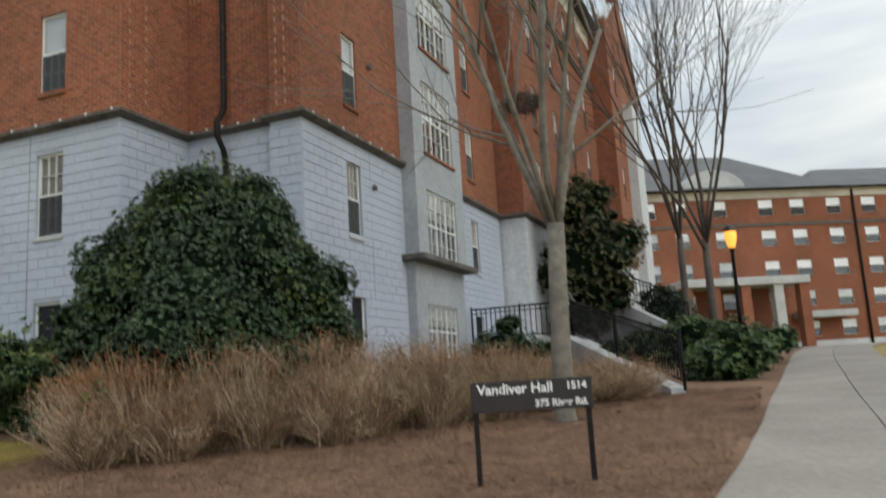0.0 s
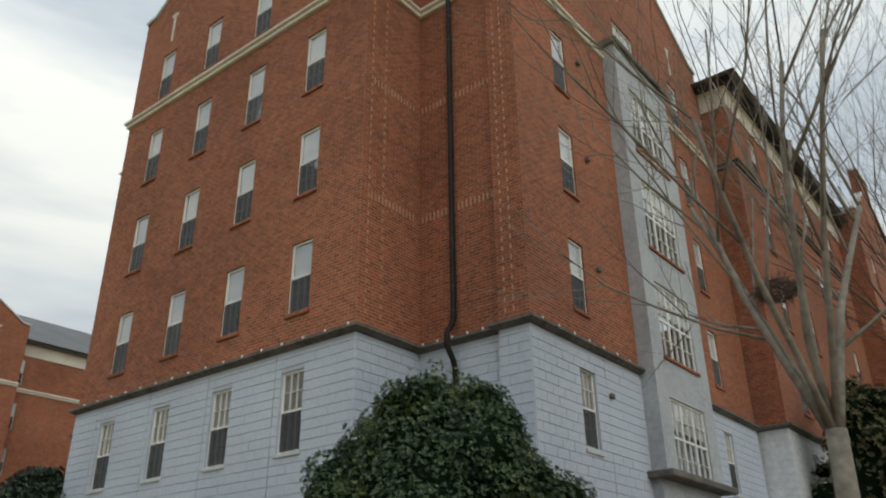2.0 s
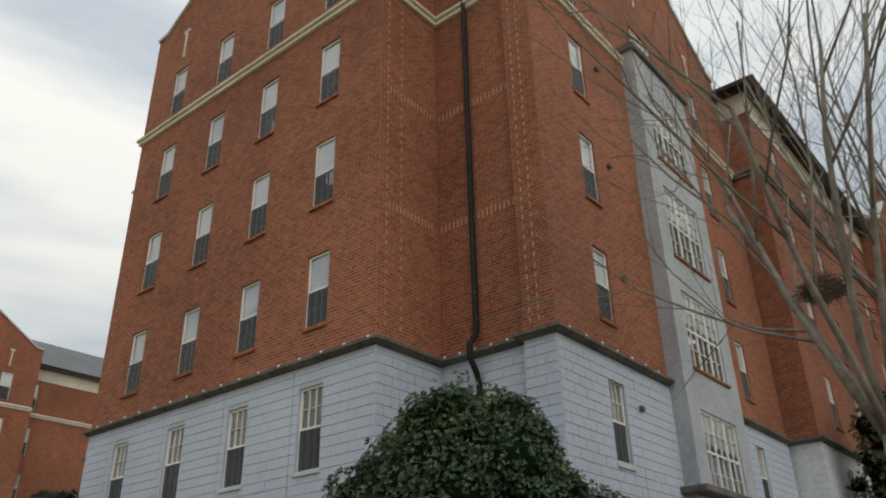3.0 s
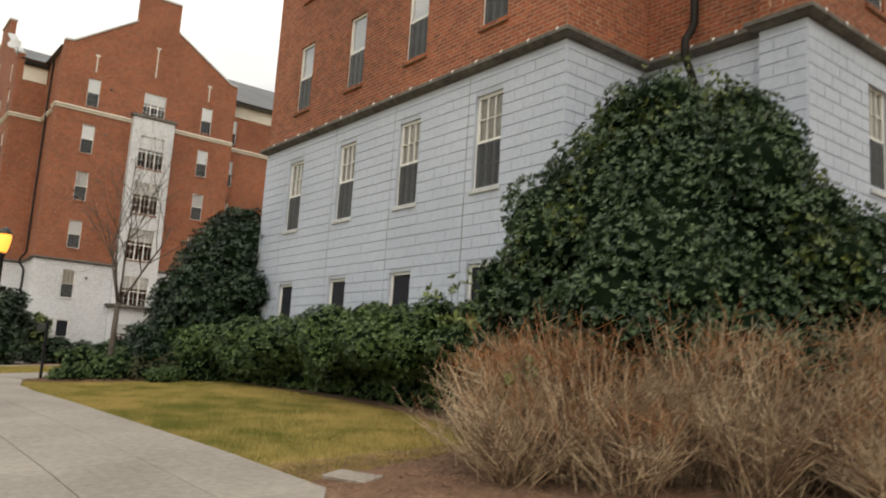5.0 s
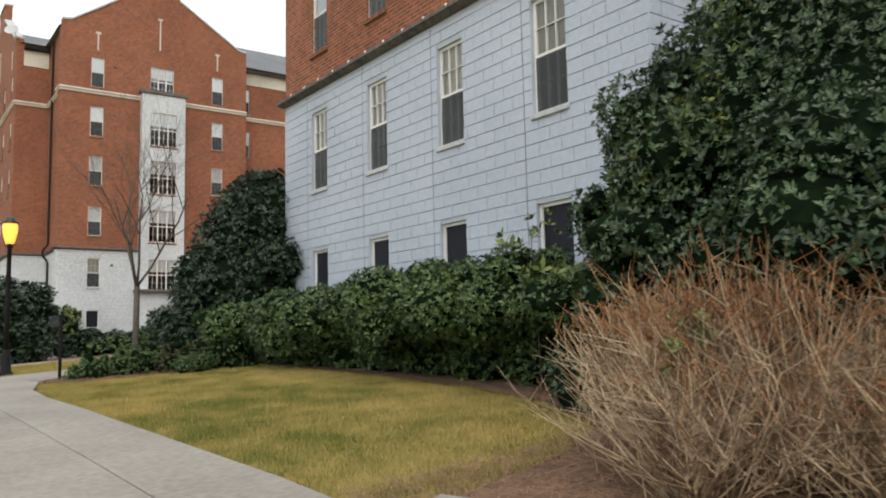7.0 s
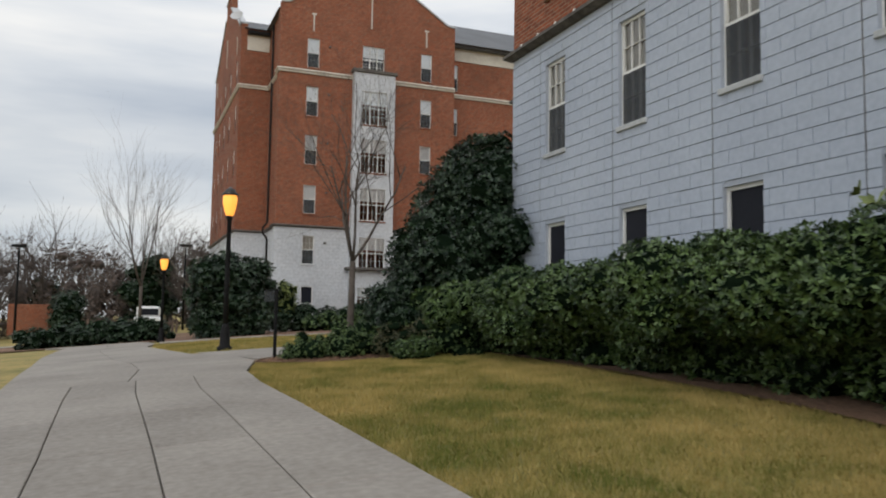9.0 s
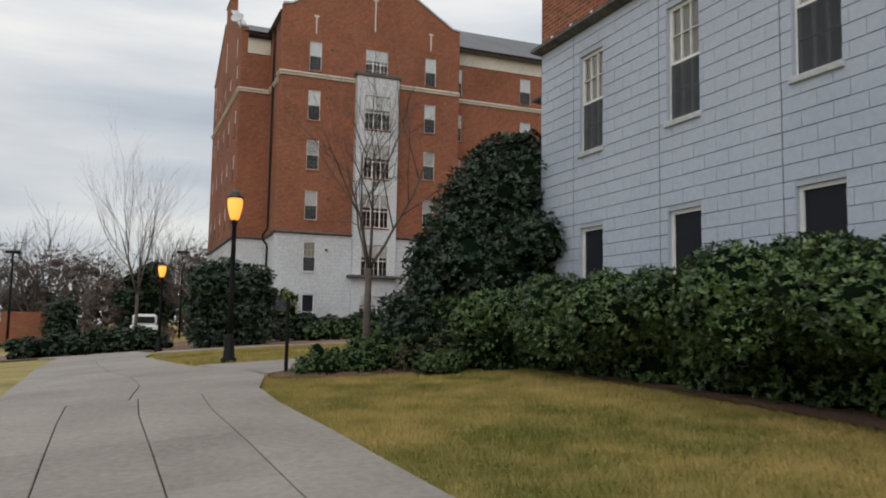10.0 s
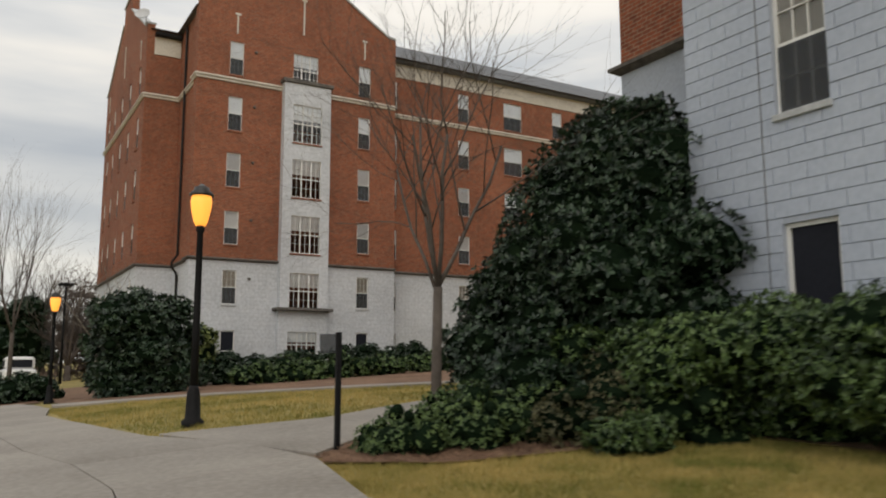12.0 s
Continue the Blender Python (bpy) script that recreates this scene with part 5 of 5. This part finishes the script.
for k in range(20):
    rr = random.Random(600 + k)
    x, y = -76 - rr.random() * 10, -26 + k * 2.0
    h = 2.6 + 1.6 * rr.random()
    shrub("thicket", "hazy grey-brown winter undergrowth far off", (x, y, lie(x, y) + h * 0.8), (2.0, 2.0, h), 24, 0.8, 9000, 0.22, HAZE if k % 4 else DARKLEAF, 600 + k, group="distant undergrowth", stem=False, inside=FARWOOD if k % 4 else None)
wv = bmesh.new()
box(wv, -70.3, -70, -3.4, -0.6, -0.2, 2.0, 0.02)
tagged(part("garden_wall", wv, RED), "low red brick wall by the far path", "wall")
van = empty("van", "white parked van seen behind the lamps", "vehicle", at=(-66, 5.6, lie(-66, 5.6)))
WHITECAR = stock("white car paint", (0.68, 0.69, 0.70), (0.80, 0.81, 0.82), 0.3, 5, 1, 0)
bm = bmesh.new()
box(bm, -2.2, 2.2, -0.85, 0.85, 0.35, 1.15, 0.12)
box(bm, -1.5, 1.9, -0.75, 0.75, 1.12, 1.85, 0.15)
part("body", bm, WHITECAR, van)
for sx in (1.0, -1.0):
    bm = bmesh.new()
    box(bm, -0.6, 0.6, -0.765, 0.765, 1.3, 1.65, 0.02)
    piece("side_window", mesh_of("side_window", bm, DARKPANE), pose(sx * 0.85, 0, 0), van)
bm = bmesh.new()
box(bm, 1.87, 1.93, -0.6, 0.6, 1.25, 1.68, 0.02)
part("rear_window", bm, DARKPANE, van)
for wx in (-1.4, 1.4):
    for wy in (-0.8, 0.8):
        tube_part("wheel", [(wx, wy - 0.1, 0.3), (wx, wy + 0.1, 0.3)], [0.3, 0.3], 14, BLACK, van)
pole = empty("street_light", "tall thin pole light in the far car park", "street lamp", "pole lights far off", (-66, -2.5, lie(-66, -2.5)))
tube_part("pole", [(0, 0, -0.1), (0, 0, 6.2)], [0.09, 0.06], 8, BLACK, pole)
bm = bmesh.new()
box(bm, -0.3, 0.3, -0.45, 0.45, 6.2, 6.38, 0.03)
part("head", bm, BLACK, pole)
copy_thing(pole, pose(-70, 8.2, lie(-70, 8.2)))
shrub("bush", "dark upright evergreen beside the far brick wall", (-68.5, 0.4, lie(-68.5, 0.4) + 1.6), (1.3, 1.3, 1.9), 24, 0.45, 7000, 0.16, DARKLEAF, 170)
fence = empty("fence", "low brown slatted fence before the far car park", "fence", at=(-64.5, 1.9, lie(-64.5, 1.9)))
FENCE = stock("weathered brown slat", (0.06, 0.042, 0.034), (0.14, 0.10, 0.08), 0.85, 9, 1.5, 0.2, 0.2)
bm = bmesh.new()
box(bm, -0.02, 0.02, -0.07, 0.07, 0.05, 1.25, 0.004)
slat = mesh_of("slat", bm, FENCE)
for k in range(24):
    piece("slat", slat, pose(0, k * 0.24, 0), fence)
for z in (0.3, 1.0):
    bm = bmesh.new()
    box(bm, -0.06, -0.022, -0.1, 5.62, z, z + 0.09, 0.004)
    part("rail", bm, FENCE, fence)
for y in (0.0, 1.84, 3.68, 5.52):
    bm = bmesh.new()
    box(bm, -0.16, -0.064, y - 0.05, y + 0.05, -0.3, 1.3, 0.006)
    part("post", bm, FENCE, fence)
dish = empty("satellite_dish", "pale grey satellite dish on the distant gable's coping", "satellite dish", at=(-52.2, 9.35, 17.75))
DISH = stock("grey dish enamel", (0.42, 0.43, 0.44), (0.55, 0.56, 0.57), 0.5, 12, 2, 0.05)
bowl = lathe("bowl", [(0.02, 0.0), (0.22, 0.03), (0.38, 0.10), (0.46, 0.18), (0.45, 0.19), (0.36, 0.12), (0.20, 0.05), (0.01, 0.02)], 20, DISH, dish)
bowl.matrix_basis = pose(0.05, -0.15, 0.45, 60, 0, 60) @ Matrix.Scale(0.8, 4)
tube_part("mast", [(0, 0, -0.02), (0, 0, 0.5)], [0.03, 0.03], 8, DISH, dish)

# ---- nest in the near tree ----
rng_n = random.Random(77)
v, f = [], []
for k in range(260):
    a, e = rng_n.random() * 6.283, rng_n.gauss(0, 0.5)
    c = Vector((-3.19 + 0.20 * math.cos(a) * math.cos(e), 10.3 + 0.20 * math.sin(a) * math.cos(e), 5.0 + 0.13 * math.sin(e)))
    t = Vector((-math.sin(a) + rng_n.gauss(0, 0.5), math.cos(a) + rng_n.gauss(0, 0.5), rng_n.gauss(0, 0.4))).normalized() * 0.16
    tube(v, f, [c - t, c + t], [0.004, 0.003], 3)
tagged(raw("bird_nest", v, f, TWIG), "old dark twig nest lodged in the bare tree", "nest")

# ---- lawn blades, straw and fallen leaves ----
def scatter(name, label, n, place, tall, width, material, seed, lying):
    rng = np.random.default_rng(seed)
    pts = place(rng, n)
    z = np.array([lie(x, y) for x, y in pts]) + (0.004 if lying else -0.03)
    n = len(pts)
    base = np.column_stack([pts, z])
    az = rng.random(n) * 6.283
    side = np.column_stack([np.cos(az), np.sin(az), np.zeros(n)]) * width
    ln = tall * (0.6 + 0.8 * rng.random(n))[:, None]
    if lying:
        tip = base + np.column_stack([-np.sin(az), np.cos(az), 0.06 + 0.25 * rng.random(n)]) * ln
    else:
        tip = base + np.column_stack([rng.normal(0, 0.35, n), rng.normal(0, 0.35, n), np.ones(n)]) * ln
    v = np.stack([base - side, base + side, tip], 1).reshape(-1, 3)
    f = np.arange(n * 3).reshape(-1, 3)
    me = bpy.data.meshes.new(name)
    me.vertices.add(len(v))
    me.vertices.foreach_set("co", v.ravel())
    me.loops.add(len(f) * 3)
    me.loops.foreach_set("vertex_index", f.ravel())
    me.polygons.add(len(f))
    me.polygons.foreach_set("loop_start", np.arange(len(f)) * 3)
    me.update()
    me.materials.append(material)
    return tagged(new(name, me), label, "ground cover", kind="stuff")


def in_lawn(rng, n):
    p = np.column_stack([rng.uniform(-20.2, -8.5, n), rng.uniform(5.3, 9.0, n)])
    side = [(5.5, -8.25), (6.4, -8.5), (7.2, -8.7), (8.0, -9.2), (8.5, -10.4), (8.75, -12.0), (9.0, -18.3)]
    ok = [y > north_edge(x) + 0.02 and x > (-19.1 - (6.6 - y) * 1.2 if y < 6.6 else -19.0 + (y - 7) * 0.3) and x < bend(y, side) + 0.1 * noise.noise((x * 3, y * 3, 0)) + 0.06 for x, y in p]
    return p[np.array(ok)]


def in_lawn_two(rng, n):
    p = np.column_stack([rng.uniform(-37, -23.8, n), rng.uniform(4.6, 14, n)])
    ok = [y > (5.2 if x > -27 else 4.85) and x < -24.0 - max(0.0, y - 7.5) * 0.55 and (x > -30 or y < 10.9 + (x + 33) * 0.85) for x, y in p]
    return p[np.array(ok)]


def in_bed(rng, n):
    p = np.column_stack([rng.uniform(-9.0, -0.5, n), rng.uniform(2.4, 14.5, n)])
    ok = [y > north_edge(x) + 0.05 and x < (-1.15 if y < 5.4 else -0.8 if y < 9 else -0.6) and not (x < -8.3 and y > 7.6) for x, y in p]
    return p[np.array(ok)]


scatter("lawn_grass", "short yellow-green winter grass blades", 120000, in_lawn, 0.042, 0.0045, BLADE, 1, False)
scatter("lawn_grass", "short yellow-green winter grass blades beyond the fork", 40000, in_lawn_two, 0.06, 0.007, BLADE, 2, False)
def in_fork(rng, n):
    p = np.column_stack([rng.uniform(-22.4, -18.0, n), rng.uniform(5.7, 9.6, n)])
    ok = [x < (-19.1 - (6.6 - y) * 1.2 if y < 6.6 else -19.0 + (y - 7) * 0.3) and x > -20.6 - (y - 6.1) * 0.8 for x, y in p]
    return p[np.array(ok)]


scatter("pine_straw", "loose brown pine needles by the path fork", 24000, in_fork, 0.14, 0.004, NEEDLE, 4, True)
scatter("pine_straw", "loose brown pine needles over the mulch", 150000, in_bed, 0.13, 0.0032, NEEDLE, 3, True)

# ---- pale lumps of mortar along the ledge ----
bm = bmesh.new()
bmesh.ops.create_icosphere(bm, subdivisions=1, radius=0.03)
lump = mesh_of("mortar_lump", bm, PAINT)
for k in range(16):
    piece("mortar_lump", lump, pose(-10.3 - k * 0.58, 10.15 - 0.135, 6.165), hall)
for k in range(6):
    piece("mortar_lump", lump, pose(-10.05 + k * 0.35, 11.9 - 0.135, 6.165), hall)
for k in range(7):
    piece("mortar_lump", lump, pose(-7.515, 11.95 + k * 0.55, 6.165), hall)

# ---- raised brick courses and corner headers in the notch ----
bm = bmesh.new()
box(bm, -0.014, 0.014, -0.010, 0.0, 0, 0.15)
upright = mesh_of("brick", bm, PALEBRICK)
sa, sb, sr, si, sp = sides
for z in (8.85, 11.55):
    for k in range(18):
        piece("brick", upright, si.place(0.08 + k * 0.103, 0.0, z), hall)
    for k in range(13):
        piece("brick", upright, sr.place(0.3 + k * 0.103, 0.0, z), hall)
bm = bmesh.new()
box(bm, -0.013, 0.013, -0.010, 0.0, 0, 0.085)
header = mesh_of("brick", bm, PALEBRICK)
for k in range(38):
    z = 6.35 + k * 0.2
    for u in (0.16, 0.34):
        piece("brick", header, sp.place(u, 0.0, z), hall)
    for u in (0.22, 0.62):
        piece("brick", header, sr.place(u, 0.0, z + 0.1), hall)
bm = bmesh.new()
box(bm, -0.005, 0.005, -0.008, 0.0, 0, 5.2)
seam = mesh_of("control_joint", bm, LEDGE)
for u in (2.06, 4.13, 6.19, 8.30):
    piece("control_joint", seam, sb.place(u, 0.0, 0.8), hall)
piece("control_joint", seam, sa.place(2.6, 0.0, 0.8), hall)

# ---- painted blocks of the base walls ----
JOINTS_B = [2.06, 4.13, 6.19, 8.30]
blocks(hall, [(sb, 0.0, 9.31, 0.75, 5.97, hb, JOINTS_B), (sp, 0, 0.65, 0.75, 5.97, [], []), (sa, 0.0, 4.2, 1.0, 5.97, ha, [2.6]), (sr, 0.0, 1.75, 2.0, 5.97, [], []), (si, 0, 1.95, 2.0, 5.97, [], []), (sa, 7.2, 11.25, 1.0, 5.97, ha, [])], 300)
